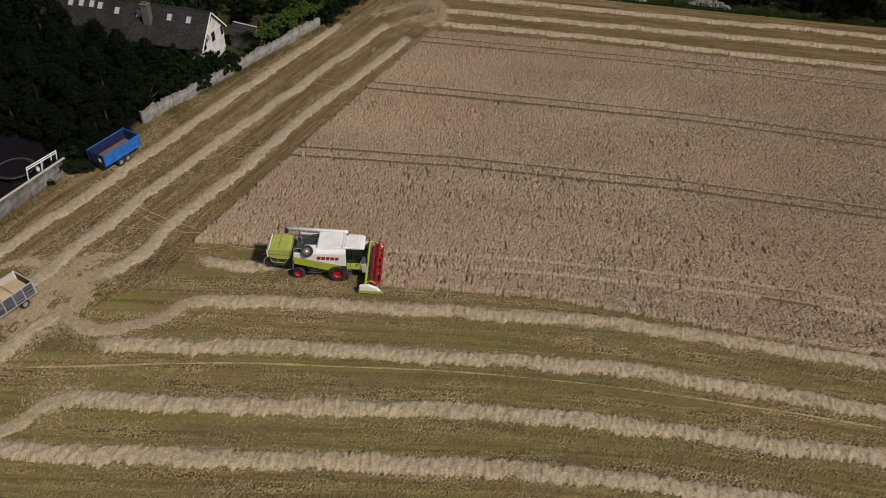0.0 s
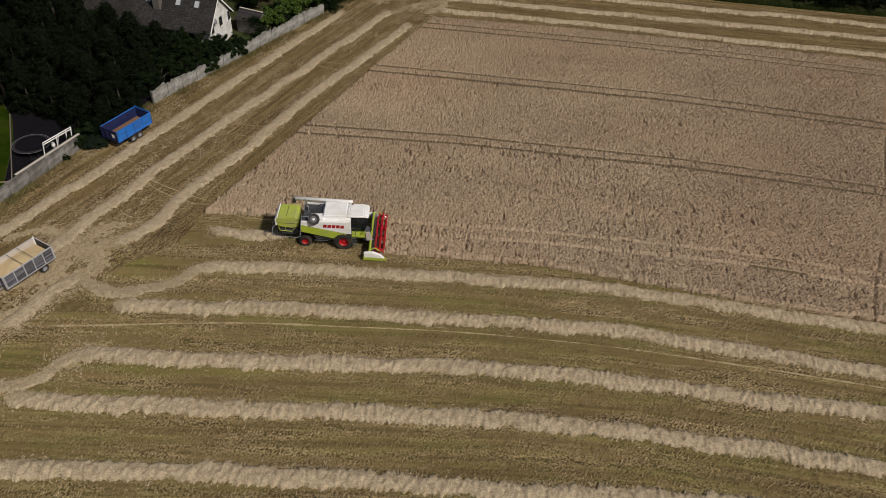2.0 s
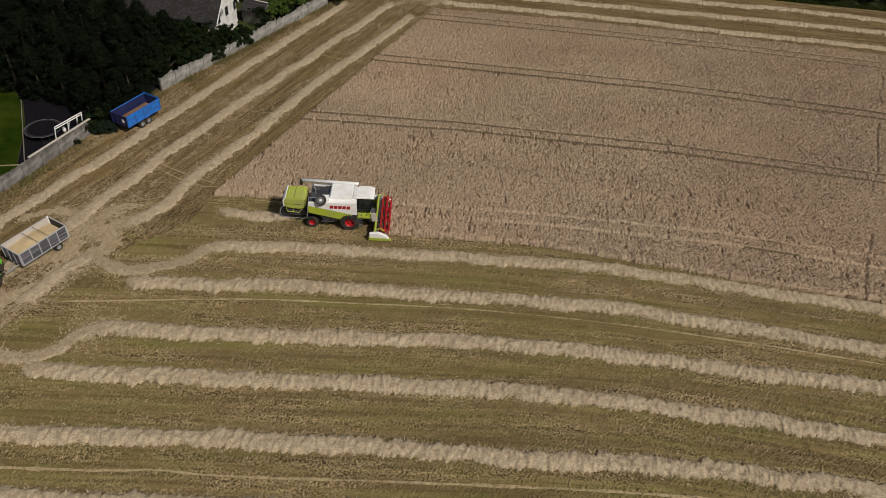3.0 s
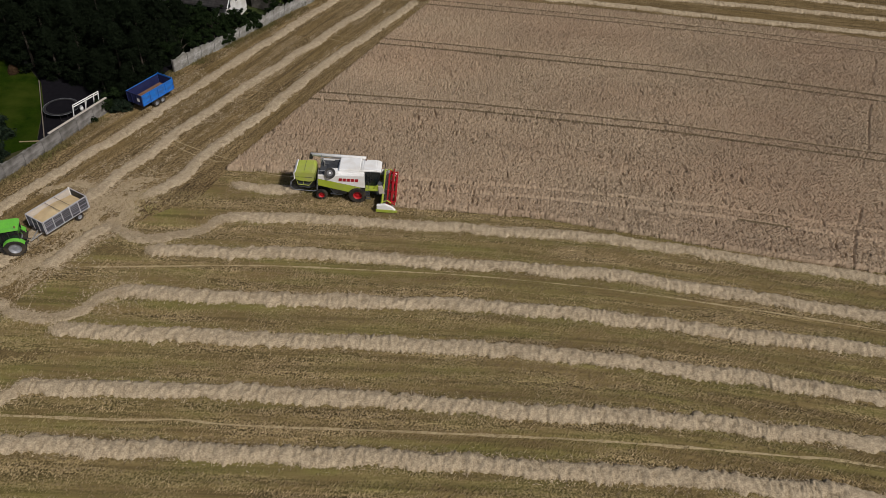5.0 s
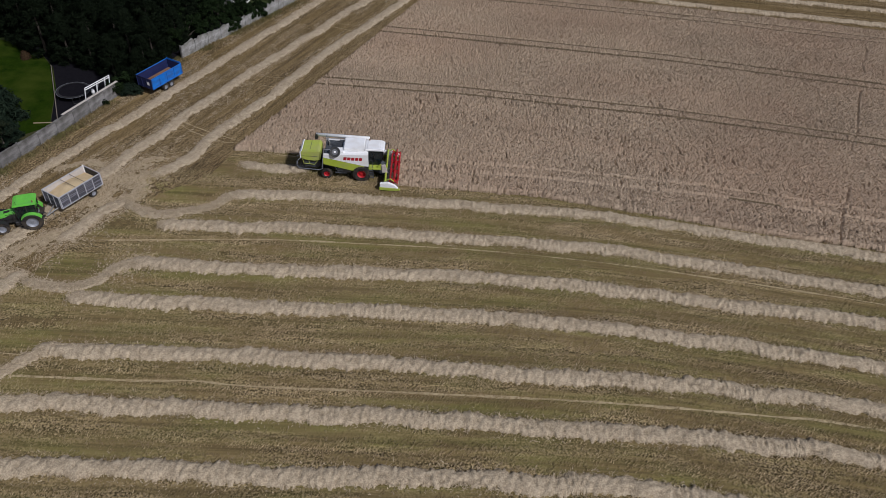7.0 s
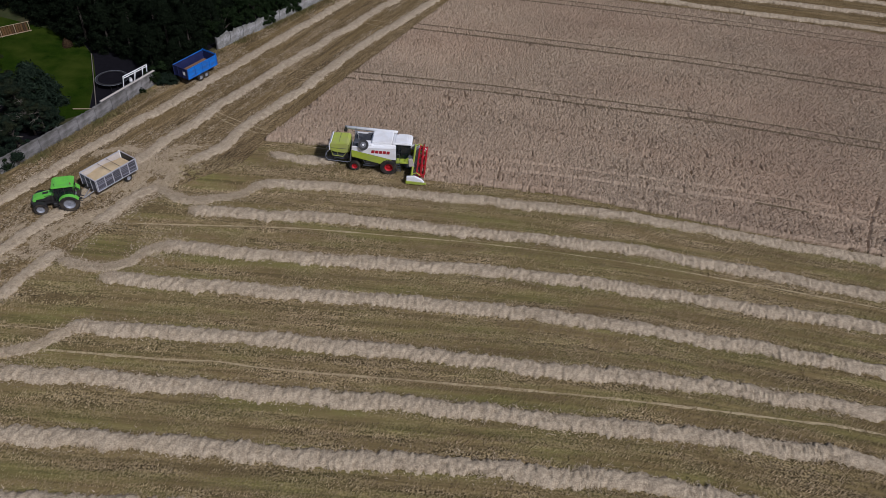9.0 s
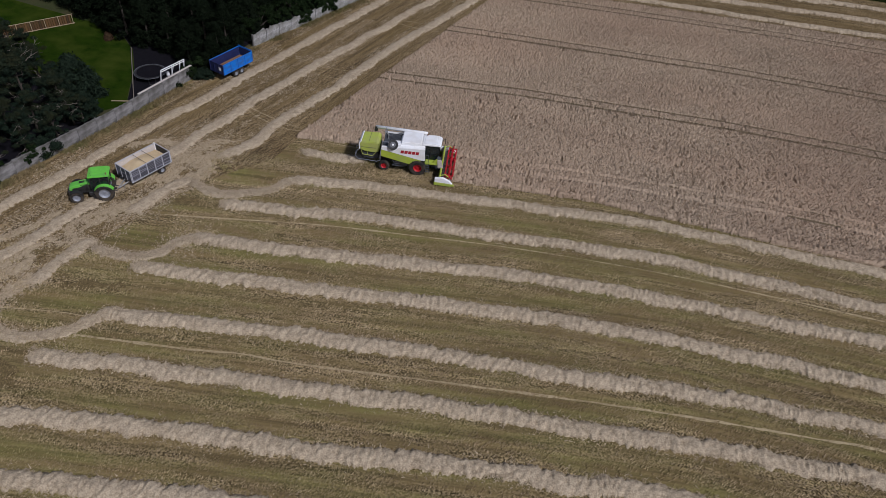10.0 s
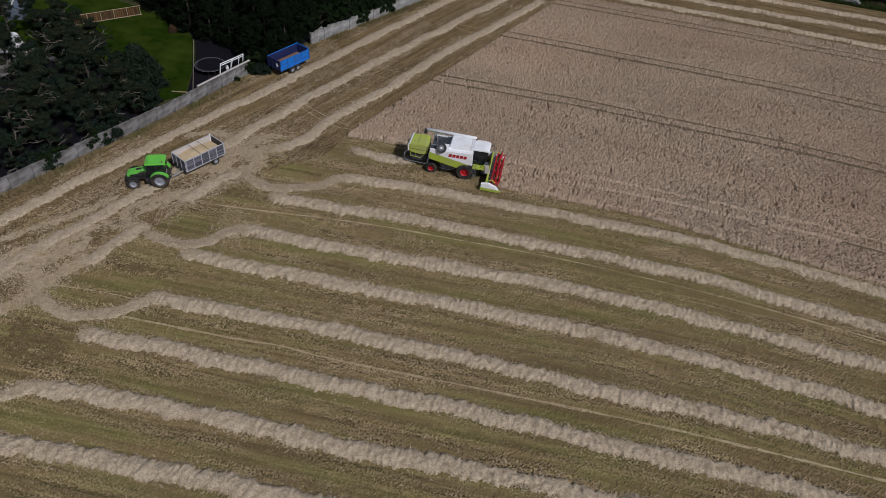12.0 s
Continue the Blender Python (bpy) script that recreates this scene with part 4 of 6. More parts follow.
    for y in (-0.87, 0.87):
        part("pillar", tube(bmesh.new(), [(0.95, y, 1.8), (0.93, y, 3.6)], 0.05, 6), M["black"], cab)
        part("pillar", tube(bmesh.new(), [(2.18, y, 1.75), (2.6, y, 2.9), (2.54, y, 3.6)], 0.045, 6), M["black"], cab)
        part("pillar", tube(bmesh.new(), [(1.55, y, 1.75), (1.6, y, 3.6)], 0.03, 6), M["black"], cab)
    bm = bmesh.new()
    box(bm, (1.35, 0, 2.15), (0.55, 0.6, 0.7), bevel=0.08)
    box(bm, (1.1, 0, 2.75), (0.16, 0.55, 0.7), bevel=0.05)
    part("seat", bm, M["black"], cab)
    bm = bmesh.new()
    prism(bm, [(0.56, 3.58), (0.54, 3.74), (0.8, 3.90), (2.2, 3.92), (2.68, 3.80), (2.76, 3.62)], -0.98, 0.98, 0.09)
    part("cab_roof", bm, M["white"], cab, "white rounded cab roof", smooth=False)
    for y in (-0.7, -0.45, 0.45, 0.7):
        part("work_light", box(bmesh.new(), (2.74, y, 3.68), (0.05, 0.18, 0.1), bevel=0.015), M["pane"], cab)
    for y in (-1, 1):
        bm = bmesh.new()
        tube(bm, [(2.45, y * 0.9, 3.3), (2.75, y * 1.4, 3.3), (2.75, y * 1.45, 3.0)], 0.025, 6)
        box(bm, (2.76, y * 1.45, 2.8), (0.06, 0.22, 0.42), bevel=0.02)
        part("mirror", bm, M["black"], co)
    bm = lathe(bmesh.new(), [(0.001, -0.1), (0.07, -0.1), (0.07, 0.05), (0.001, 0.09)], 12)
    b = part("beacon", bm, M["rust"], co, "small amber beacon")
    b.location, b.rotation_euler = (0.75, 0.75, 4.02), (radians(90), 0, 0)
    bm = bmesh.new()
    prism(bm, [(0.75, 1.52), (0.75, 1.78), (1.9, 1.78), (1.95, 1.56)], -1.5, 1.0, 0.04)
    part("cab_platform", bm, M["lime"], co)
    bm = bmesh.new()
    for dx in (0.0, 0.42):
        tube(bm, [(0.78 + dx, -1.52, 1.7), (0.95 + dx, -1.75, 0.6)], 0.03, 6)
    for k in range(4):
        box(bm, (1.0 + 0.045 * k, -1.57 - 0.05 * k, 1.5 - 0.26 * k), (0.42, 0.16, 0.03))
    tube(bm, [(0.82, -1.5, 1.8), (0.82, -1.52, 2.75), (1.15, -1.45, 2.75), (1.2, -1.4, 1.8)], 0.025, 6)
    part("cab_steps", bm, M["deck"], co)
    bm = bmesh.new()
    prism(bm, [(1.5, 1.5), (1.75, 2.0), (2.1, 2.3), (2.3, 1.9), (2.2, 1.5)], -1.42, -1.2, 0.04)
    part("front_guard", bm, M["lime"], co)
    bm = bmesh.new()
    prism(bm, [(2.25, 1.2), (2.15, 2.2), (2.6, 2.3), (2.86, 1.25)], -1.5, -1.32, 0.03)
    part("drive_cover", bm, M["pale_board"], co, "dusty beige drive cover")
    bm = bmesh.new()
    prism(bm, [(0.9, 0.9), (0.9, 1.6), (1.8, 1.55), (2.85, 0.95), (2.85, 0.35), (2.2, 0.35)], -0.68, 0.68, 0.04)
    part("feeder_house", bm, M["deck"], co, "dark steel feeder house")
    # header with table, auger, knife, dividers and reel
    bm = bmesh.new()
    box(bm, (2.72, 0, 0.72), (0.12, 5.9, 0.95), bevel=0.02)
    box(bm, (3.25, 0, 0.22), (1.1, 5.9, 0.06), (0, 4, 0), bevel=0.01)
    for y in np.linspace(-2.6, 2.6, 9):
        box(bm, (2.64, y, 0.7), (0.06, 0.08, 0.9))
    head = part("header", bm, M["dust"], co, "wide steel cutting header, dusty")
    bm = bmesh.new()
    tube(bm, [(2.68, -2.95, 1.22), (2.68, 2.95, 1.22)], 0.11, 10)
    box(bm, (2.5, 0, 0.3), (0.16, 5.7, 0.16), bevel=0.02)
    part("top_beam", bm, M["lime"], head, "lime green top beam")
    bm = bmesh.new()
    tube(bm, [(3.02, -2.9, 0.55), (3.02, 2.9, 0.55)], 0.17, 14)
    for k in range(90):
        f = k / 89
        y, a = -2.85 + 5.7 * f, f * 2 * math.pi * 9 * (1 if f < 0.5 else -1)
        box(bm, (3.02 + 0.24 * math.cos(a), y, 0.55 + 0.24 * math.sin(a)), (0.16, 0.05, 0.1), (0, -math.degrees(a), 0))
    part("intake_auger", bm, M["steel"], head)
    bm = bmesh.new()
    for y in np.linspace(-2.9, 2.9, 60):
        box(bm, (3.86, y, 0.17), (0.18, 0.025, 0.03), (0, 6, 0))
    box(bm, (3.76, 0, 0.17), (0.08, 5.9, 0.05))
    part("knife", bm, M["steel"], head)
    for s in (-1, 1):
        bm = bmesh.new()
        prism(bm, [(2.1, 0.5), (2.12, 1.06), (3.0, 1.18), (3.75, 0.85), (4.15, 0.42), (3.6, 0.45)], s * 2.92, s * 3.2, 0.05)
        dv = part("divider", bm, M["white"], head, "white end divider")
        bm = bmesh.new()
        prism(bm, [(2.05, 0.15), (2.05, 0.55), (3.6, 0.5), (4.2, 0.42), (4.35, 0.25), (3.9, 0.12)], s * 2.9, s * 3.24, 0.04)
        part("lower_shell", bm, M["lime"], dv)
        bm = bmesh.new()
        tube(bm, [(4.1, s * 3.05, 0.4), (4.95, s * 3.1, 0.32)], 0.045, 8, 0.015)
        part("tip_rod", bm, M["pale_wood"], dv)
        bm = bmesh.new()
        tube(bm, [(2.7, s * 2.8, 1.2), (3.2, s * 2.8, 1.45), (3.62, s * 2.8, 1.12)], 0.06, 8)
        part("reel_arm", bm, M["lime"], head)
    bm = bmesh.new()
    tube(bm, [(3.62, -2.72, 1.1), (3.62, 2.72, 1.1)], 0.11, 12)
    bats = []
    for k in range(6):
        a = 2 * math.pi * k / 6 + 0.3
        c, z = 3.62 + 0.5 * math.cos(a), 1.1 + 0.5 * math.sin(a)
        bt = tube(bmesh.new(), [(c, -2.68, z), (c, 2.68, z)], 0.05, 6)
        box(bt, (c - 0.02, 0, z - 0.05), (0.05, 5.3, 0.14), (0, 15, 0))
        for y in np.linspace(-2.6, 2.6, 32):
            tube(bt, [(c, y, z), (c - 0.05, y, z - 0.22)], 0.016, 4)
        bats.append(bt)
    reel = part("reel", bm, M["red"], head, "bright red pick-up reel")
    for bt in bats:
        part("tine_bar", bt, M["red"], reel, "red bar with spring tines")
    for y in (-2.62, -0.9, 0.85, 2.58):
        bm = lathe(bmesh.new(), [(0.08, -0.10), (0.19, -0.06), (0.19, 0.06), (0.08, 0.10)], 12)
        for k in range(6):
            a = 2 * math.pi * k / 6 + 0.3
            box(bm, (0.31 * math.cos(a), 0, 0.31 * math.sin(a)), (0.42, 0.05, 0.12), (0, -math.degrees(a), 0), 0.01)
        p = part("reel_spider", bm, M["red"], reel)
        p.location = (3.62, y, 1.1)
    # unloading tube folded back
    bm = bmesh.new()
    tube(bm, [(0.7, 1.36, 3.74), (0.3, 1.37, 3.76), (-5.2, 1.42, 3.84)], 0.19, 14)
    au = part("unloading_tube", bm, M["white"], co, "white folded unloading tube", smooth=True)
    bm = bmesh.new()
    prism(bm, [(-5.40, 3.34), (-5.28, 3.98), (-5.0, 4.0), (-4.95, 3.64), (-5.05, 3.3)], 1.22, 1.62, 0.05)
    part("spout", bm, M["black"], au, "black rubber spout")
    bm = bmesh.new()
    tube(bm, [(-3.9, 1.25, 3.1), (-3.9, 1.4, 3.66)], 0.05, 6)
    part("tube_cradle", bm, M["rim"], co)
    return co


combine_harvester(pose(-7.0, 49.3, 0))


# ---- tractor and trailers ----
def arc_fender(bm, c, r, a0, a1, y0, y1, t=0.05, n=10):
    out = [(c[0] + r * math.cos(radians(a0 + (a1 - a0) * i / n)), c[1] + r * math.sin(radians(a0 + (a1 - a0) * i / n))) for i in range(n + 1)]
    inn = [(c[0] + (r - t) * math.cos(radians(a0 + (a1 - a0) * i / n)), c[1] + (r - t) * math.sin(radians(a0 + (a1 - a0) * i / n))) for i in range(n + 1)]
    for i in range(n):
        prism(bm, [out[i], out[i + 1], inn[i + 1], inn[i]], y0, y1)
    return bm


def tractor(m):
    tr = thing("tractor", m, "bright green farm tractor with grey rims hitched to trailer", "tractor")
    for y in (-0.88, 0.88):
        wheel(tr, (0, y, 0.88), 0.88, 0.5, M["rim"], 0.56, 20, rim_label="grey steel rim")
        wheel(tr, (2.5, y, 0.61), 0.61, 0.4, M["rim"], 0.56, 16, rim_label="grey steel rim")
    bm = bmesh.new()
    box(bm, (1.2, 0, 0.85), (3.0, 0.55, 0.5), bevel=0.05)
    box(bm, (2.5, 0, 0.6), (0.25, 1.5, 0.22), bevel=0.04)
    box(bm, (0, 0, 0.84), (0.5, 1.4, 0.4), bevel=0.06)
    box(bm, (1.0, -0.62, 0.75), (0.8, 0.35, 0.4), bevel=0.05)
    box(bm, (1.0, 0.62, 0.75), (0.8, 0.35, 0.4), bevel=0.05)
    box(bm, (3.12, 0, 0.85), (0.3, 0.7, 0.35), bevel=0.05)
    part("chassis", bm, M["black"], tr)
    bm = bmesh.new()
    prism(bm, [(0.95, 1.1), (0.95, 1.78), (1.6, 1.74), (2.7, 1.56), (3.05, 1.42), (3.1, 1.05), (2.6, 1.0)], -0.4, 0.4, 0.07)
    hood = part("hood", bm, M["green"], tr, "sloping bright green bonnet")
    bm = bmesh.new()
    for s in (-1, 1):
        prism(bm, [(1.15, 1.12), (1.15, 1.6), (1.75, 1.56), (2.1, 1.38), (2.75, 1.30), (2.85, 1.06)], s * 0.385, s * 0.42, 0.01)
        prism(bm, [(1.25, 1.70), (2.0, 1.62), (2.05, 1.57), (1.25, 1.64)], s * 0.386, s * 0.412, 0.005)
    box(bm, (3.08, 0, 1.2), (0.08, 0.5, 0.3), bevel=0.03)
    box(bm, (1.9, 0, 1.70), (0.5, 0.3, 0.03), (0, 6, 0))
    part("grille", bm, M["black"], hood)
    for y in (-0.25, 0.25):
        bm = box(bmesh.new(), (3.06, y, 1.36), (0.08, 0.2, 0.1), bevel=0.02)
        part("headlight", bm, M["pane"], hood)
    bm = bmesh.new()
    prism(bm, [(-0.55, 1.45), (-0.6, 2.5), (0.98, 2.52), (1.08, 1.7), (1.0, 1.1), (0.2, 1.1)], -0.74, 0.74, 0.05)
    cab = part("cab", bm, M["glass"], tr, "dark glazed cab")
    bm = bmesh.new()
    for y in (-0.75, 0.75):
        for q in ([(-0.56, y, 1.4), (-0.6, y, 2.55)], [(1.02, y, 1.1), (1.06, y, 1.7), (0.96, y, 2.55)], [(0.2, y, 1.1), (0.15, y, 2.55)]):
            tube(bm, q, 0.04, 6)
    box(bm, (0.2, 0, 1.5), (0.5, 0.5, 0.7), bevel=0.08)
    box(bm, (0.25, 0, 1.05), (1.4, 1.4, 0.12), bevel=0.02)
    part("cab_frame", bm, M["black"], cab)
    bm = bmesh.new()
    prism(bm, [(-0.74, 2.54), (-0.72, 2.66), (-0.4, 2.76), (0.9, 2.77), (1.16, 2.66), (1.18, 2.55)], -0.82, 0.82, 0.06)
    part("cab_roof", bm, M["green"], cab, "bright green cab roof")
    bm = bmesh.new()
    box(bm, (0.3, 0, 2.775), (0.6, 0.7, 0.02))
    part("roof_hatch", bm, M["green"], cab)
    for s in (-1, 1):
        bm = arc_fender(bmesh.new(), (0, 0.84), 0.95, 35, 155, s * 0.68, s * 1.12)
        arc_fender(bm, (0, 0.84), 0.95, 20, 160, s * 0.66, s * 0.70, 0.45)
        part("rear_fender", bm, M["green"], tr)
        bm = arc_fender(bmesh.new(), (2.5, 0.61), 0.70, 40, 150, s * 0.70, s * 1.08, 0.04)
        part("front_fender", bm, M["black"], tr)
        bm = bmesh.new()
        tube(bm, [(1.0, s * 0.78, 2.35), (1.15, s * 1.12, 2.35), (1.15, s * 1.15, 2.1)], 0.02, 6)
        box(bm, (1.16, s * 1.15, 1.98), (0.05, 0.18, 0.32), bevel=0.02)
        part("mirror", bm, M["black"], tr)
        bm = bmesh.new()
        for k in range(3):
            box(bm, (0.85, s * (0.92 - 0.05 * k), 0.45 + 0.25 * k), (0.35, 0.2, 0.03))
        tube(bm, [(1.02, s * 0.95, 0.42), (1.02, s * 0.8, 1.1)], 0.02, 6)
        part("steps", bm, M["black"], tr)
    bm = bmesh.new()
    tube(bm, [(1.15, -0.58, 1.2), (1.15, -0.58, 2.3), (1.05, -0.58, 2.5)], 0.055, 10)
    part("exhaust_pipe", bm, M["black"], tr)
    bm = bmesh.new()
    for s in (-1, 1):
        tube(bm, [(-0.4, s * 0.35, 0.8), (-1.05, s * 0.4, 0.55)], 0.04, 6)
    box(bm, (-0.6, 0, 0.6), (0.7, 0.2, 0.12), bevel=0.02)
    tube(bm, [(-0.5, 0, 1.0), (-0.8, 0.1, 1.2), (-1.2, 0.1, 0.9)], 0.025, 6)
    part("hitch", bm, M["black"], tr)
    bm = lathe(bmesh.new(), [(0.001, -0.1), (0.06, -0.1), (0.06, 0.06), (0.001, 0.1)], 10)
    b = part("beacon", bm, M["rust"], tr)
    b.location, b.rotation_euler = (-0.5, 0.6, 2.85), (radians(90), 0, 0)
    bm = bmesh.new()
    tube(bm, [(0.8, 0.7, 2.75), (0.8, 0.72, 3.15)], 0.012, 5)
    part("antenna", bm, M["black"], tr)
    return tr


HEAD = 200.6
tractor(pose(-38.28, 38.12, 0, 0, 0, HEAD) @ Matrix.Scale(1.08, 4))


def farm_trailer(name, m, label, L, W, z0, z1, side_mat, end_mat, inner_mat, rib_mat, axles, r, ribs, hitch=(3.4, 0.0)):
    """A box-sided tipping trailer: floor, ribbed boards, chassis, drawbar, wheels. Front towards +x."""
    t = thing(name, m, label, "trailer")
    part("floor", box(bmesh.new(), (0, 0, z0), (L, W, 0.08), bevel=0.01), inner_mat, t)
    for s in (-1, 1):
        bm = box(bmesh.new(), (0, s * W / 2, (z0 + z1) / 2), (L, 0.05, z1 - z0), bevel=0.008)
        board = part("side_board", bm, side_mat, t)
        bm = bmesh.new()
        for k in range(ribs + 1):
            box(bm, (-L / 2 + 0.05 + (L - 0.1) * k / ribs, s * (W / 2 + 0.05), (z0 + z1) / 2), (0.08, 0.07, z1 - z0 + 0.02), bevel=0.01)
        for z in (z1, z0 + 0.02):
            box(bm, (0, s * (W / 2 + 0.02), z), (L + 0.04, 0.1, 0.07), bevel=0.01)
        part("ribs", bm, rib_mat, board)
        bm = box(bmesh.new(), (0, s * (W / 2 - 0.035), (z0 + z1) / 2), (L - 0.1, 0.012, z1 - z0 - 0.06))
        part("liner", bm, inner_mat, board)
    for s, nm in ((1, "front_board"), (-1, "tailgate")):
        bm = box(bmesh.new(), (s * L / 2, 0, (z0 + z1) / 2 + (0.0)), (0.05, W, z1 - z0), bevel=0.008)
        b = part(nm, bm, end_mat, t)
        bm = bmesh.new()
        for k in range(4):
            box(bm, (s * (L / 2 + 0.045), -W / 2 + W * k / 3, (z0 + z1) / 2), (0.06, 0.07, z1 - z0 + 0.02), bevel=0.01)
        box(bm, (s * (L / 2 + 0.02), 0, z1), (0.09, W + 0.1, 0.07), bevel=0.01)
        part("ribs", bm, end_mat if end_mat is M["navy"] else rib_mat, b)
    bm = bmesh.new()
    for s in (-1, 1):
        box(bm, (0.1, s * 0.4, z0 - 0.16), (L - 0.2, 0.1, 0.2), bevel=0.01)
    for x in np.linspace(-L / 2 + 0.3, L / 2 - 0.3, 5):
        box(bm, (x, 0, z0 - 0.1), (0.08, W - 0.1, 0.1))
    for x in axles:
        box(bm, (x, 0, r), (0.12, W - 0.5, 0.12))
        box(bm, (x, 0.4, (r + z0) / 2 - 0.05), (0.3, 0.12, z0 - r), bevel=0.02)
        box(bm, (x, -0.4, (r + z0) / 2 - 0.05), (0.3, 0.12, z0 - r), bevel=0.02)
    part("chassis", bm, M["black"], t)
    bm = bmesh.new()
    for s in (-1, 1):
        tube(bm, [(L / 2 - 0.3, s * 0.4, z0 - 0.2), (hitch[0], hitch[1], 0.55)], 0.06, 6)
    tube(bm, [(L / 2 + 0.55, hitch[1] / 2 + 0.12, 0.6), (L / 2 + 0.55, hitch[1] / 2 + 0.12, 0.05)], 0.035, 6)
    part("drawbar", bm, M["steel"], t)
    for x in axles:
        for s in (-1, 1):
            wheel(t, (x, s * (W / 2 - 0.12), r), r, 0.32, M["rim"], 0.5, 0)
    return t


M["pale_grey"] = material("pale_grey", (0.34, 0.34, 0.36), (0.52, 0.52, 0.55), (2, 2, 2), 9.0, 0.7, bump=0.1)
M["grey_plank"] = material("grey_plank", (0.020, 0.022, 0.032), (0.27, 0.27, 0.32), (2.5, 2.5, 8), 9.0, 0.8, bump=0.15, random_object=0.6)
GRAIN = pose(-35.81, 42.10, 0, 0, 0, 240.8)
gt = farm_trailer("grain_trailer", GRAIN, "weathered grey wooden-sided trailer half full of grain", 4.92, 2.36, 0.86, 2.25,
                  M["black"], M["black"], M["pale_board"], M["pale_grey"], (-1.2,), 0.46, 5, (3.75, 0.45))
for x in (-0.69, 0.39):
    part("cross_tie", tube(bmesh.new(), [(x, -1.15, 2.24), (x, 1.15, 2.24)], 0.025, 6), M["black"], gt)
plank_rng = random.Random(61)
for s in (-1, 1):
    for k in range(5):
        for q in range(7):
            part("plank", box(bmesh.new(), (-1.94 + k * 0.97, s * 1.212, 0.99 + q * 0.19), (0.86, 0.02, plank_rng.uniform(0.06, 0.16)), (0, plank_rng.uniform(-3.5, 3.5), 0), bevel=0.004), M["grey_plank"], gt)
for s in (-1, 1):
    for k in range(3):
        for q in range(7):
            part("plank", box(bmesh.new(), (s * 2.492, -0.787 + k * 0.787, 0.99 + q * 0.19), (0.02, 0.70, plank_rng.uniform(0.09, 0.16)), (plank_rng.uniform(-1.6, 1.6), 0, 0), bevel=0.004), M["grey_plank"], gt)
bm = bmesh.new()
box(bm, (-2.37, -1.10, 1.80), (0.10, 0.08, 1.28), bevel=0.01)
part("tail_post", bm, M["white"], gt, "white corner post")
g = bmesh.new()
bmesh.ops.create_grid(g, x_segments=40, y_segments=20, size=0.5)
for v in g.verts:
    x, y = v.co.x * 4.7, v.co.y * 2.22
    v.co = (x, y, 1.34 + 0.58 * math.exp(-((x - 0.1) / 2.0) ** 2 - (y / 1.4) ** 2) + 0.05 * noise.noise((x * 1.3, y * 1.3, 0)) + 0.1)
heap = part("grain_heap", g, M["grain"], None, smooth=True)
heap.matrix_world = GRAIN
tagged(heap, "golden heap of harvested barley grain in the trailer", "grain", kind="stuff")

bt = farm_trailer("tipping_trailer", pose(-34.0, 65.5, 0, 0, 0, 63) @ Matrix.Scale(1.09, 4), "blue steel tipping trailer parked empty beside trees", 4.7, 2.15, 0.95, 2.2,
                  M["blue"], M["navy"], M["navy"], M["blue"], (-0.45, 0.45), 0.45, 4)
bm = bmesh.new()
box(bm, (-2.40, -0.55, 1.6), (0.02, 0.35, 0.4), bevel=0.005)
part("emblem", bm, M["white"], bt, "pale emblem patch")
bm = bmesh.new()
box(bm, (0.35, -0.1, 1.5), (2.6, 0.8, 0.12), (0, -3, 0), bevel=0.03)
box(bm, (0.2, 0, 1.2), (3.6, 1.3, 0.5), bevel=0.1)
part("load_board", bm, M["rust"], bt, "rusty brown boards stacked on the floor")
bm = box(bmesh.new(), (2.33, 0, 2.28), (0.05, 2.15, 0.2), bevel=0.01)
for y in (-1.0, 0, 1.0):
    box(bm, (2.38, y, 2.28), (0.06, 0.07, 0.24), bevel=0.01)
part("headboard", bm, M["blue"], bt, "raised blue steel headboard")


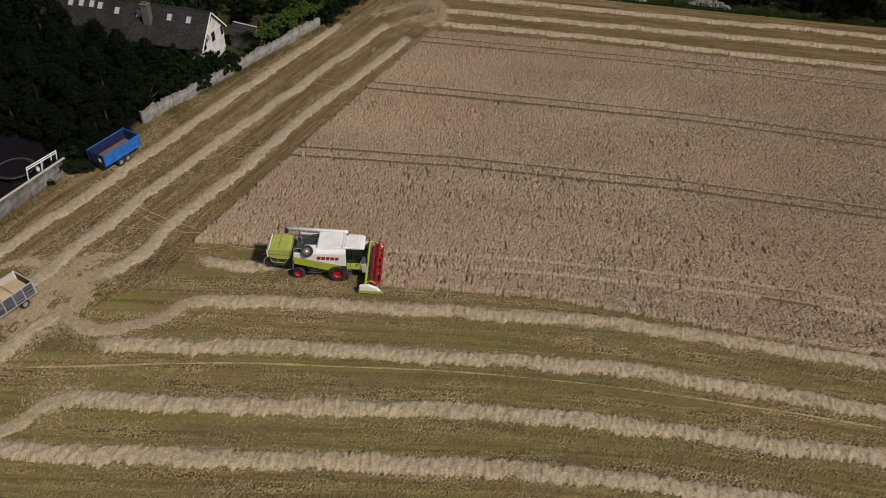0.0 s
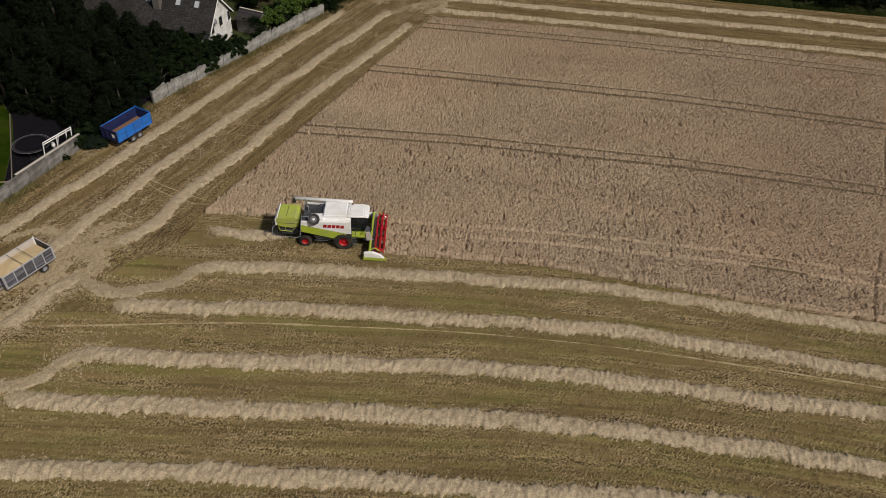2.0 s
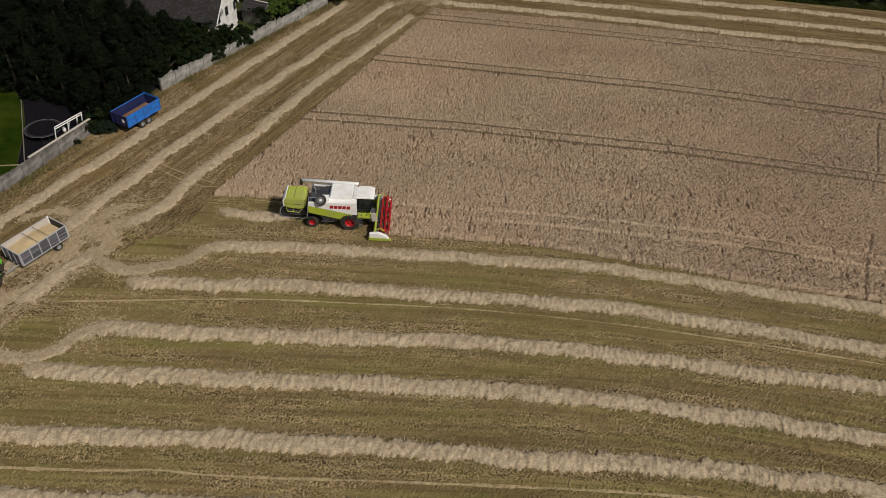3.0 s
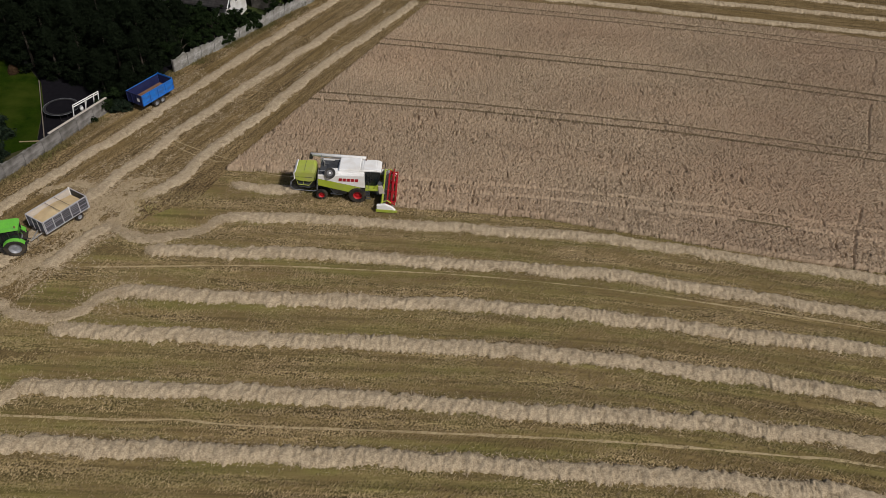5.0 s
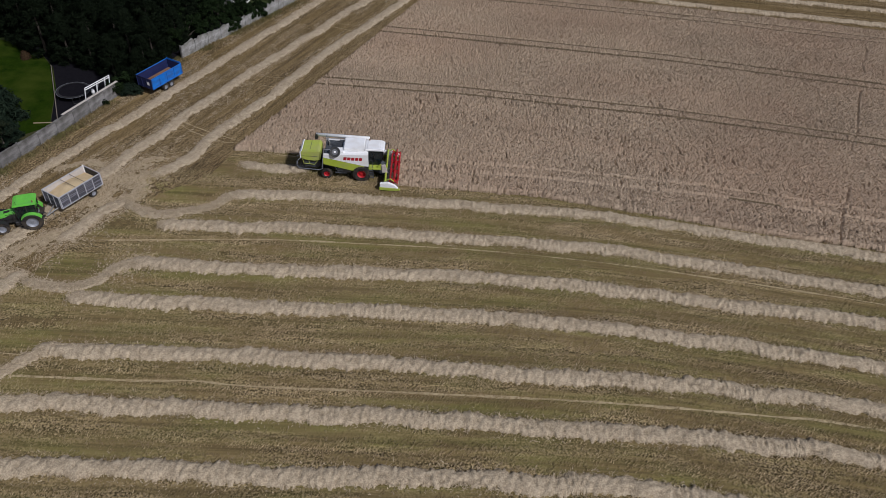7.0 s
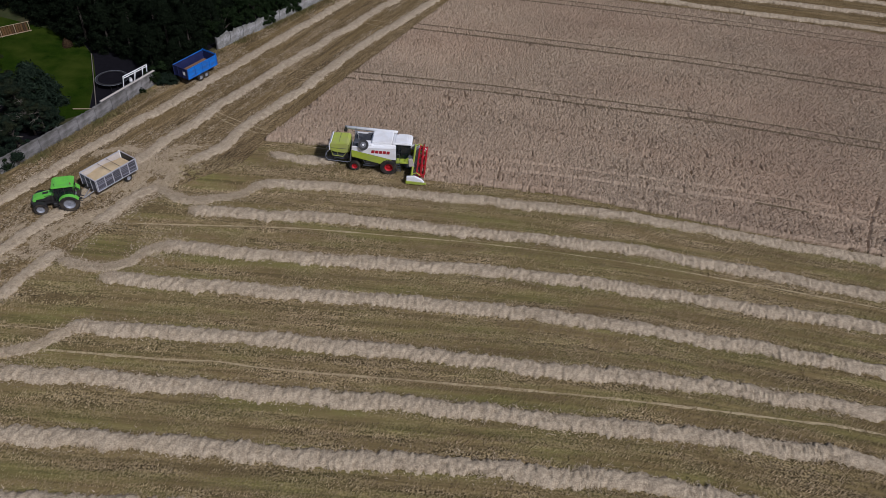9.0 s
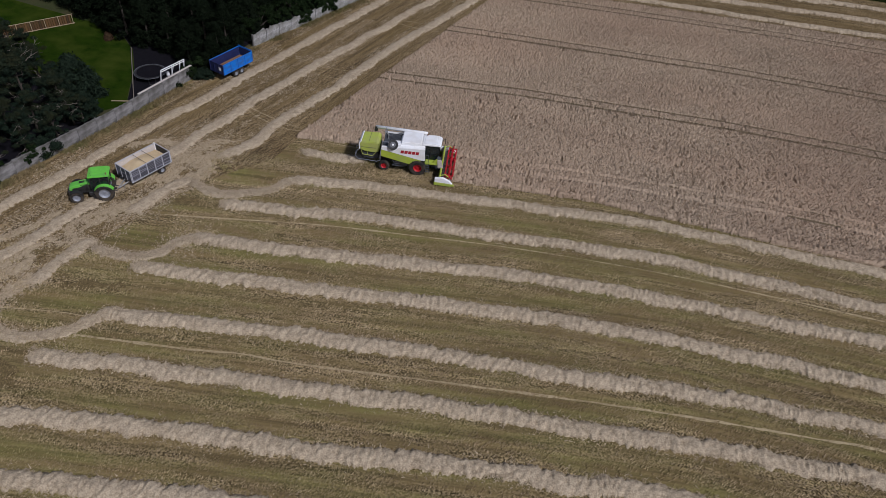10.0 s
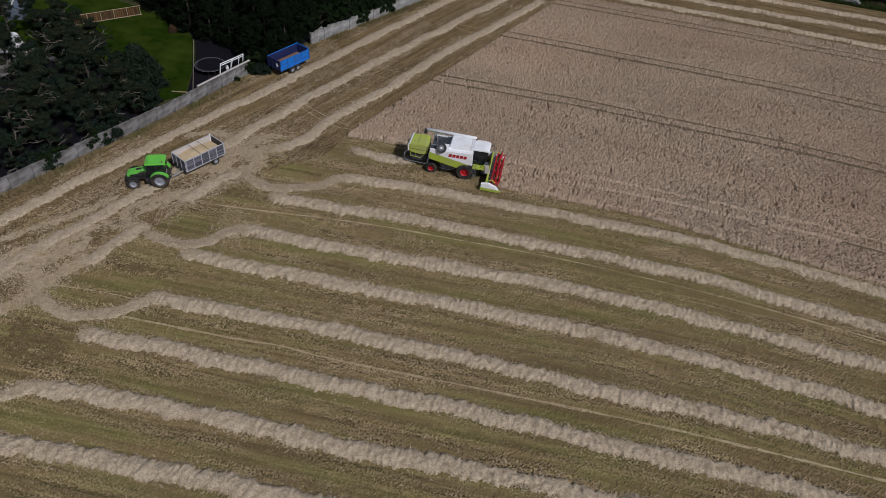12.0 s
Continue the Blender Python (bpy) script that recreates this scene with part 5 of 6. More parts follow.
# ---- garden wall ----
def garden_wall():
    root = thing("wall_west", pose(0, 0, 0), "weathered grey concrete and stone garden wall at field edge", "wall", kind="structure")
    rng = random.Random(8)
    for part_line, ragged in ((WALL_LINE[:4], False), (WALL_LINE[4:7], True)):
        pts = spline(part_line, 0.1)
        s = np.concatenate([[0], np.cumsum(np.linalg.norm(np.diff(pts, axis=0), axis=1))])
        count = int(s[-1] / 2.45)
        for k in range(count):
            a0, a1 = s[-1] * k / count, s[-1] * (k + 1) / count
            p = [Vector((np.interp(a, s, pts[:, 0]), np.interp(a, s, pts[:, 1]), 0)) for a in (a0, a1)]
            d = (p[1] - p[0])
            h = (1.85 if ragged else 1.72) + rng.uniform(-0.12, 0.08) * (1.6 if ragged else 0.5)
            n = 8
            bm = bmesh.new()
            rows = []
            for i in range(n + 1):
                f = i / n
                top = h + (rng.uniform(-0.28, 0.14) if ragged else rng.uniform(-0.06, 0.03))
                x = d.length * f - (0.02 if i == n else -0.02 if i == 0 else 0)
                j = [rng.uniform(-0.05, 0.05) if ragged else rng.uniform(-0.015, 0.015) for _ in range(4)]
                rows.append([bm.verts.new((x, -0.11 + j[0], -0.1)), bm.verts.new((x, -0.10 + j[1], top * 0.5)), bm.verts.new((x, -0.10 + j[2], top)), bm.verts.new((x, 0.10 + j[3], top)), bm.verts.new((x, 0.11, -0.1))])
            for r0, r1 in zip(rows, rows[1:]):
                for q in range(4):
                    bm.faces.new((r0[q], r1[q], r1[q + 1], r0[q + 1]))
            bm.faces.new(rows[0]), bm.faces.new(rows[-1][::-1])
            ob = part("wall_panel", bm, M["stone" if ragged else "concrete"], root)
            ob.matrix_world = pose(p[0].x, p[0].y, 0, 0, 0, math.degrees(math.atan2(d.y, d.x)))
            if k % 4 == 0:
                pb = box(bmesh.new(), (0, -0.02, 0.88), (0.16, 0.3, 1.85 + rng.uniform(-0.1, 0.05)), bevel=0.02)
                po = part("wall_post", pb, M["concrete"], root)
                po.matrix_world = ob.matrix_world.copy()
    # timber coping on the garden corner
    a, b = Vector((-41.9, 54.8, 1.78)), Vector((-38.5, 63.0, 1.78))
    bm = box(bmesh.new(), (0, 0, 0), ((b - a).length, 0.3, 0.06), bevel=0.01)
    c = part("coping", bm, M["pale_board"], root, "pale timber coping board")
    c.matrix_world = pose(*((a + b) / 2), 0, 0, math.degrees(math.atan2(b.y - a.y, b.x - a.x)))


garden_wall()
sheet("lawn", [(-43.9, 55.0), (-46.6, 63.5), (-49.0, 68.5), (-52, 72), (-58, 75), (-75, 80), (-95, 70), (-95, 40), (-60, 40), (-52, 47)], 0.0, M["lawn"], "mown green garden lawn behind the wall", "lawn")
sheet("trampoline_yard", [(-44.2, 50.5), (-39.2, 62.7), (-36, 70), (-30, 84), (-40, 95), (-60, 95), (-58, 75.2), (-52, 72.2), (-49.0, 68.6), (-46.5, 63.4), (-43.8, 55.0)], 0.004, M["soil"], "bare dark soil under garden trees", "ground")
# this sheet's black paints the shade seen through gaps in the pines
sheet("pine_floor_shade", [(-44.6, 49.5), (-47.5, 53.5), (-52, 58), (-60, 60), (-66, 56), (-70, 40), (-68, 20), (-60, 17.5), (-53.2, 31.2)], 0.012, M["soil"], "ground under the pines, coloured near-black for the shade between crowns", "ground")
sheet("gravel_yard", [(-76, 52), (-64, 50), (-62, 58), (-72, 62), (-80, 60)], 0.008, M["gravel"], "pale gravel yard", "ground")
tagged(part("lawn_edging", box(bmesh.new(), (0, 0, 0.2), (14.5, 0.06, 0.3), bevel=0.01), M["dead_wood"]), "weathered timber edging of the lawn", "edging", kind="structure").matrix_world = pose(-46.1, 62.0, 0, 0, 0, 115)
tagged(part("back_edging", box(bmesh.new(), (0, 0, 0.06), (2.8, 0.06, 0.12), bevel=0.01), M["pale_wood"]), "weathered timber edging of the lawn", "edging", kind="structure").matrix_world = pose(-44.5, 55.6, 0, 0, 0, 10)


def trampoline(m):
    t = thing("trampoline", m, "round black garden trampoline standing on dark soil", "trampoline")
    part("mat", lathe(bmesh.new(), [(0.001, 0.0), (1.65, 0.0), (1.65, 0.02), (0.001, 0.02)], 40), M["soil"], t, "black jumping mat").rotation_euler = (radians(90), 0, 0)
    rim = lathe(bmesh.new(), [(1.95, 0.0), (1.97, -0.014), (1.99, 0.0), (1.97, 0.014)], 48)
    part("rim", rim, M["rim"], t, "thin grey steel rim").rotation_euler = (radians(90), 0, 0)
    part("pad", lathe(bmesh.new(), [(1.66, -0.01), (1.91, -0.01), (1.91, 0.03), (1.66, 0.03)], 40), M["black"], t, "black edge pad").rotation_euler = (radians(90), 0, 0)
    for k in range(4):
        a = 2 * math.pi * k / 4 + 0.5
        bm = tube(bmesh.new(), [(1.97 * math.cos(a - 0.2), 1.97 * math.sin(a - 0.2), 0), (1.97 * math.cos(a - 0.2), 1.97 * math.sin(a - 0.2), -0.78), (1.97 * math.cos(a + 0.2), 1.97 * math.sin(a + 0.2), -0.78), (1.97 * math.cos(a + 0.2), 1.97 * math.sin(a + 0.2), 0)], 0.03, 6)
        part("leg", bm, M["black"], t)
    return t


trampoline(pose(-43.6, 61.9, 0.82))


def white_frame(m):
    """White tubular barrier standing on the wall."""
    t = thing("barrier_frame", m, "white tubular steel barrier standing behind the wall", "barrier")
    for z in (2.0, 1.76):
        part("rail", tube(bmesh.new(), [(-1.9, 0, z), (1.9, 0, z)], 0.06, 8), M["white"], t)
    for x in (-1.9, -0.1, 1.2, 1.9):
        part("post", tube(bmesh.new(), [(x, 0, 2.03), (x - 0.3, 0.12, 0.0)], 0.06, 8), M["white"], t)
    part("stay", tube(bmesh.new(), [(0.2, 0.0, 2.0), (0.2, 0.9, 0.0)], 0.05, 8), M["white"], t)
    return t


white_frame(pose(-40.55, 62.2, 0, 0, 0, 64))
tagged(part("bollard_cap", lathe(bmesh.new(), [(0.001, -0.35), (0.2, -0.3), (0.24, 0.0), (0.16, 0.3), (0.001, 0.36)], 16), M["white"], smooth=True), "white rounded garden ornament", "ornament").matrix_world = pose(-41.6, 62.6, 0.35, 90)


def timber_fence(m, length, h):
    t = thing("garden_fence", m, "orange-brown timber fence with pale top rail", "fence")
    n = int(length / 0.3)
    for k in range(n):
        bm = box(bmesh.new(), (0, 0, h / 2), (0.26, 0.03, h), bevel=0.006)
        part("board", bm, M["wood"], t).location = (k * 0.3, 0.02 * (k % 2), 0)
    for k in range(int(length / 1.8) + 1):
        bm = box(bmesh.new(), (k * 1.8, -0.07, h / 2), (0.08, 0.08, h + 0.1), bevel=0.01)
        part("post", bm, M["pale_wood"], t)
    part("top_rail", box(bmesh.new(), (length / 2, 0, h + 0.03), (length, 0.11, 0.05), bevel=0.01), M["pale_wood"], t)
    part("base_rail", box(bmesh.new(), (length / 2, -0.08, 0.1), (length, 0.05, 0.11), bevel=0.01), M["pale_wood"], t)
    return t


timber_fence(pose(-66.6, 67.8, 0, 0, 0, 42.5), 9.2, 1.35)


# ---- buildings ----
def tiled_slope(name, parent, x0, x1, ridge_z, slope, run, sgn, w=0.28, lap=0.32):
    """Overlapping roof tiles down one slope."""
    nx, ny = int((x1 - x0) / w), int(run / lap / math.cos(math.atan(slope)))
    v, f = [], []
    rng = random.Random(5)
    dy = run / ny
    for j in range(ny):
        for i in range(nx):
            xa, xb = x0 + i * w + 0.025, x0 + (i + 1) * w - 0.025
            ya, yb = j * dy, (j + 1) * dy + 0.05
            za, zb = ridge_z - slope * ya + 0.012, ridge_z - slope * yb + 0.11 + rng.uniform(-0.025, 0.025)
            b = len(v)
            v += [(xa, sgn * ya, za), (xb, sgn * ya, za), (xb, sgn * yb, zb), (xa, sgn * yb, zb), (xa, sgn * yb, zb - 0.11), (xb, sgn * yb, zb - 0.11)]
            f += [(b, b + 1, b + 2, b + 3), (b + 3, b + 2, b + 5, b + 4)]
    ob = part(name, array_mesh(name, v, f, M["tile_roof"]), None, parent)
    return tagged(ob, kind="stuff")


def house(m, L=23.0, hw=3.55, eave=3.62, ridge=7.0):
    h = thing("house", m, "long white rendered house with dark tiled roof", "house")
    slope = 0.92
    bm = bmesh.new()
    for x0, x1 in ((0.0, 0.3), (L - 0.3, L)):
        t = bmesh.new()
        pts = [(-hw, 0), (hw, 0), (hw, eave), (0, ridge - 0.12), (-hw, eave)]
        a = [t.verts.new((x0, y, z)) for y, z in pts]
        b = [t.verts.new((x1, y, z)) for y, z in pts]
        t.faces.new(a), t.faces.new(b[::-1])
        for i in range(5):
            t.faces.new((a[i], a[(i + 1) % 5], b[(i + 1) % 5], b[i]))
        join(bm, t)
    for y in (-hw + 0.15, hw - 0.15):
        box(bm, (L / 2, y, eave / 2), (L - 0.6, 0.3, eave))
    part("wall", bm, M["plaster_white"], h)
    bm = bmesh.new()
    for s in (-1, 1):
        t = bmesh.new()
        q = [(0, ridge + 0.0), (s * 4.0, ridge - slope * 4.0), (s * 4.0, ridge - slope * 4.0 - 0.12), (0, ridge - 0.14)]
        a = [t.verts.new((-0.35, y, z)) for y, z in q]
        b = [t.verts.new((L + 0.3, y, z)) for y, z in q]
        t.faces.new(a), t.faces.new(b[::-1])
        for i in range(4):
            t.faces.new((a[i], a[(i + 1) % 4], b[(i + 1) % 4], b[i]))
        join(bm, t)
    roof = part("roof", bm, M["tile_roof"], h, "dark brown tiled roof")
    for s in (-1, 1):
        tiled_slope("roof_tiles", roof, -0.35, L + 0.3, ridge, slope, 4.0, s)
    bm = bmesh.new()
    for k in range(52):
        box(bm, (-0.3 + k * 0.45, 0, ridge + 0.04), (0.43, 0.26, 0.12), bevel=0.04)
    part("ridge_tiles", bm, M["tile_roof"], roof)
    bm = bmesh.new()
    for s in (-1, 1):
        box(bm, (-0.36, s * 2.0, ridge - slope * 2.0 - 0.03), (0.06, 5.45, 0.2), (-s * math.degrees(math.atan(slope)), 0, 0))
    part("barge_board", bm, M["white"], roof)
    bm = bmesh.new()
    for s in (-1, 1):
        box(bm, (L / 2, s * 4.05, ridge - slope * 4.0 - 0.1), (L + 0.5, 0.12, 0.12), bevel=0.03)
    part("gutter", bm, M["black"], roof)
    # roof windows down the field side
    for along, down in ((2.4, 1.58), (5.1, 1.56), (9.4, 1.6), (12.5, 1.63), (15.0, 1.25), (16.2, 1.16), (17.7, 1.2), (19.2, 1.3)):
        y = down * 0.736
        w = part("roof_window", box(bmesh.new(), (0, 0, 0), (0.8, 1.1, 0.14), bevel=0.02), M["deck"], roof)
        w.location, w.rotation_euler = (along, y, ridge - slope * y + 0.07), (-math.atan(slope), 0, 0)
        part("pane", box(bmesh.new(), (0, 0, 0.075), (0.62, 0.9, 0.012)), M["skylight"], w)
    # chimney, front slope
    bm = box(bmesh.new(), (7.9, 1.8, 6.4), (1.0, 0.95, 2.8), bevel=0.03)
    box(bm, (7.9, 1.8, 7.8), (1.15, 1.1, 0.14), bevel=0.03)
    ch = part("chimney", bm, M["brick"], h, "grey stone chimney stack")
    for x in (7.7, 8.1):
        part("chimney_pot", tube(bmesh.new(), [(x, 1.8, 7.85), (x, 1.8, 8.1)], 0.13, 10), M["brick"], ch)
    # gable windows
    for y, z, ww, hh in ((2.6, 3.35, 0.7, 1.1), (-0.2, 3.4, 0.8, 1.2), (-3.0, 3.1, 0.6, 1.2), (0.0, 6.0, 0.4, 0.45)):
        bm = bmesh.new()
        for dy in (-ww / 2, ww / 2):
            box(bm, (-0.03, y + dy, z), (0.1, 0.08, hh + 0.08))
        for dz in (-hh / 2, 0.12, hh / 2):
            box(bm, (-0.03, y, z + dz), (0.1, ww, 0.07))
        w = part("window", bm, M["deck"], h)
        part("pane", box(bmesh.new(), (-0.012, y, z), (0.03, ww - 0.06, hh - 0.06)), M["pane_dark"], w)
        part("sill", box(bmesh.new(), (-0.08, y, z - hh / 2 - 0.08), (0.2, ww + 0.2, 0.07), bevel=0.01), M["plaster_white"], w)
    for x in (3.0, 6.0, 10.0, 14.0, 18.0):
        w = part("window", box(bmesh.new(), (x, hw + 0.02, 2.2), (1.5, 0.08, 1.3), bevel=0.02), M["deck"], h)
        part("pane", box(bmesh.new(), (x, hw + 0.055, 2.2), (1.3, 0.03, 1.1)), M["pane_dark"], w)
    dish = part("satellite_dish", lathe(bmesh.new(), [(0.001, 0.10), (0.2, 0.07), (0.38, -0.02), (0.39, 0.0), (0.2, 0.1), (0.001, 0.13)], 20), M["rim"], h)
    dish.location, dish.rotation_euler = (-0.35, 2.0, 4.35), (radians(20), 0, radians(90))
    return h


M["pane_dark"] = glass("pane_dark", (0.012, 0.014, 0.017), 0.1)
M["skylight"] = material("skylight", (0.36, 0.38, 0.42), (0.48, 0.50, 0.53), (2, 2, 2), 9.0, 0.12, bump=0)
house(pose(-28.9, 90.4, 0, 0, 0, 170.5))


def small_shed(m, label, L, W, eave, ridge, roof_mat, wall_mat):
    h = thing("garden_shed", m, label, "shed")
    bm = bmesh.new()
    prism(bm, [(-W / 2, 0), (W / 2, 0), (W / 2, eave), (0, ridge - 0.1), (-W / 2, eave)], -L / 2, L / 2, 0.02)
    part("walls", bm, wall_mat, h)
    sl = (ridge - eave) / (W / 2)
    for s in (-1, 1):
        bm = bmesh.new()
        for k in range(7):
            f0, f1 = k / 7 * (W / 2 + 0.2), (k + 1) / 7 * (W / 2 + 0.2)
            prism(bm, [(s * f0, ridge - sl * f0), (s * (f1 + 0.03), ridge - sl * f1 + 0.03), (s * (f1 + 0.03), ridge - sl * f1 - 0.04), (s * f0, ridge - sl * f0 - 0.06)], -L / 2 - 0.15, L / 2 + 0.15)
        part("roof_slope", bm, roof_mat, h)
    part("ridge_cap", box(bmesh.new(), (0, 0, ridge + 0.02), (0.25, L + 0.3, 0.08), bevel=0.03), M["pale_board"], h)
    part("door", box(bmesh.new(), (0.1, L / 2 + 0.02, 0.95), (0.9, 0.06, 1.8), bevel=0.02), M["deck"], h)
    return h


small_shed(pose(-25.6, 95.6, 0, 0, 0, 70), "small outbuilding with dark tiled roof and pale ridge", 3.6, 3.0, 2.1, 3.1, M["tile_roof"], M["brick"])
small_shed(pose(-75.4, 67.8, 0, 0, 0, 24), "garden shed with blue-grey roof beyond the lawn", 2.6, 2.2, 1.5, 2.2, M["slate"], M["slate"])
small_shed(pose(-79.0, 68.0, 0, 0, 0, 34), "grey outbuilding with slate roof beyond the lawn", 3.4, 3.0, 2.0, 3.0, M["slate"], M["brick"])


def caravan(m):
    c = thing("touring_caravan", m, "white touring caravan parked behind pine trees", "caravan")
    bm = bmesh.new()
    prism(bm, [(-2.6, 0.6), (-2.7, 1.6), (-2.3, 2.5), (2.3, 2.5), (2.7, 1.5), (2.6, 0.6)], -1.1, 1.1, 0.12)
    body = part("body", bm, M["white"], c)
    for y in (-1.12, 1.12):
        for x in (-1.5, 0.9):
            part("window", box(bmesh.new(), (x, y, 1.75), (1.1, 0.04, 0.6), bevel=0.02), M["glass"], body)
    for y in (-0.95, 0.95):
        wheel(c, (0, y, 0.33), 0.33, 0.2, M["rim"], 0.6, 0)
    part("drawbar", tube(bmesh.new(), [(2.5, 0, 0.65), (3.9, 0, 0.5)], 0.06, 6), M["steel"], c)
    return c


caravan(pose(-70.6, 57.4, 0, 0, 0, 25))


# ---- trees and hedges ----
def leaf_mesh(name, rng, centres, radii, per, size, mat, aspect=0.6, squash=0.75):
    """Many small leaves set round clumps, mostly facing out of their clump."""
    c = np.repeat(np.asarray(centres, float), per, 0)
    r = np.repeat(np.asarray(radii, float), per)
    n = len(c)
    d = rng.randn(n, 3)
    d /= np.linalg.norm(d, axis=1)[:, None]
    p = c + d * (r * rng.rand(n) ** 0.35)[:, None] * np.array([1, 1, squash])
    face = d + rng.randn(n, 3) * 0.42 + np.array([0, 0, 0.25])
    a = np.cross(face, rng.randn(n, 3))
    a /= np.linalg.norm(a, axis=1)[:, None]
    b = np.cross(face, a)
    b /= np.linalg.norm(b, axis=1)[:, None]
    s = size * (0.6 + 0.8 * rng.rand(n))[:, None]
    a, b = a * s, b * s * aspect
    v = np.stack([p + a, p - a * 0.7 + b, p - a * 0.7 - b], 1).reshape(-1, 3)
    v[:, 2] = np.maximum(v[:, 2], 0.02)
    return array_mesh(name, v, np.arange(3 * n).reshape(n, 3), mat)


def crooked_line(rng, a, b, wob):
    """A winding line from a to b, as old pine branches grow."""
    a, b = np.array(a, float), np.array(b, float)
    walk_ = np.cumsum(rng.randn(8, 3) * wob, 0)
    t = np.linspace(0, 1, 8)[:, None]
    return [tuple(q) for q in a + (b - a) * t + (walk_ - walk_[0] - (walk_[-1] - walk_[0]) * t)]


def limb_line(rng, a, b, wob):
    a, b = np.array(a, float), np.array(b, float)
    return [tuple(a + (b - a) * t + rng.randn(3) * wob * (t > 0) * (t < 1)) for t in (0, 0.35, 0.7, 1)]


def conifer(seed, h, r, name="conifer_tree", label="tall dense dark green conifer behind the garden wall", category="tree", group="garden conifers", mat="conifer"):
    rng = np.random.RandomState(seed)
    t = thing(name, pose(0, 0, 0), label, category, group)
    part("trunk", tube(bmesh.new(), [(0, 0, -0.1), (0.05, 0, h * 0.4), (0, 0.05, h * 0.9)], 0.24, 8, 0.04), M["bark"], t)
    cs, rs = [], []
    for k in range(190):
        z = h * (0.03 + 0.97 * rng.rand() ** 1.15)
        ring = r * (1 - (z / h) ** 1.8) * (0.55 + 0.45 * rng.rand()) + 0.12
        a = rng.rand() * 2 * np.pi
        cs.append((ring * np.cos(a), ring * np.sin(a), z)), rs.append(0.45 + 0.35 * rng.rand())
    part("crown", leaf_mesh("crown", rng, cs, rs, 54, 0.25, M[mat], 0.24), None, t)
    return t


def pine(seed, h, r):
    rng = np.random.RandomState(seed)
    t = thing("pine_tree", pose(0, 0, 0), "open grey-green pine with bare pale branches", "tree", "garden pines")
    lean = rng.randn(2) * 0.4
    part("trunk", tube(bmesh.new(), [(0, 0, -0.1), (lean[0] * 0.4, lean[1] * 0.4, h * 0.4), (lean[0], lean[1], h * 0.85)], 0.19, 8, 0.06), M["bark"], t)
    cs, rs = [], []
    for k in range(15):
        z = h * (0.16 + 0.74 * k / 14)
        a = rng.rand() * 2 * np.pi
        reach = r * (0.6 + 0.4 * rng.rand()) * (1.1 - 0.7 * k / 14)
        end = (lean[0] + reach * np.cos(a), lean[1] + reach * np.sin(a), z + 0.5 * rng.rand() * reach)
        start = (lean[0] * z / h, lean[1] * z / h, z - 0.1)
        part("limb", tube(bmesh.new(), limb_line(rng, start, end, 0.16), 0.055, 6, 0.015), M["dead_wood"] if k in (0, 3, 5) else M["bark"], t)
        if k in (0, 5):
            for j in range(2):
                e2 = np.array(end) + rng.randn(3) * 0.6
                part("twig", tube(bmesh.new(), crooked_line(rng, tuple(np.array(start) * 0.4 + np.array(end) * 0.6), tuple(e2), 0.06), 0.018, 4, 0.006), M["dead_wood"], t)
        else:
            for j in range(3):
                f = 0.45 + 0.6 * rng.rand()
                cs.append(np.array(start) + (np.array(end) - np.array(start)) * f + rng.randn(3) * np.array([0.55, 0.55, 0.3])), rs.append(0.38 + 0.34 * rng.rand())
    for j in range(2):  # long bare branches that reach out of the crown
        a, z = rng.rand() * 2 * np.pi, h * (0.35 + 0.5 * rng.rand())
        tip = (lean[0] + r * 1.25 * np.cos(a), lean[1] + r * 1.25 * np.sin(a), z + 0.9)
        start = (lean[0] * z / h, lean[1] * z / h, z - 0.2)
        part("bare_branch", tube(bmesh.new(), crooked_line(rng, start, tip, 0.13), 0.032, 5, 0.008), M["dead_wood"], t, "bare pale branch")
        for q in range(2):
            mid = np.array(start) * 0.35 + np.array(tip) * 0.65
            part("twig", tube(bmesh.new(), crooked_line(rng, tuple(mid), tuple(np.array(tip) + rng.randn(3) * 0.7), 0.07), 0.018, 4, 0.006), M["dead_wood"], t)
    for j in range(10):
        cs.append((lean[0] + rng.randn() * r * 0.25, lean[1] + rng.randn() * r * 0.25, h * (0.85 + 0.13 * rng.rand()))), rs.append(0.5)
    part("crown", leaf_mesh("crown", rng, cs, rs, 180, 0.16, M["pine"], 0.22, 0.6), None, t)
    return t


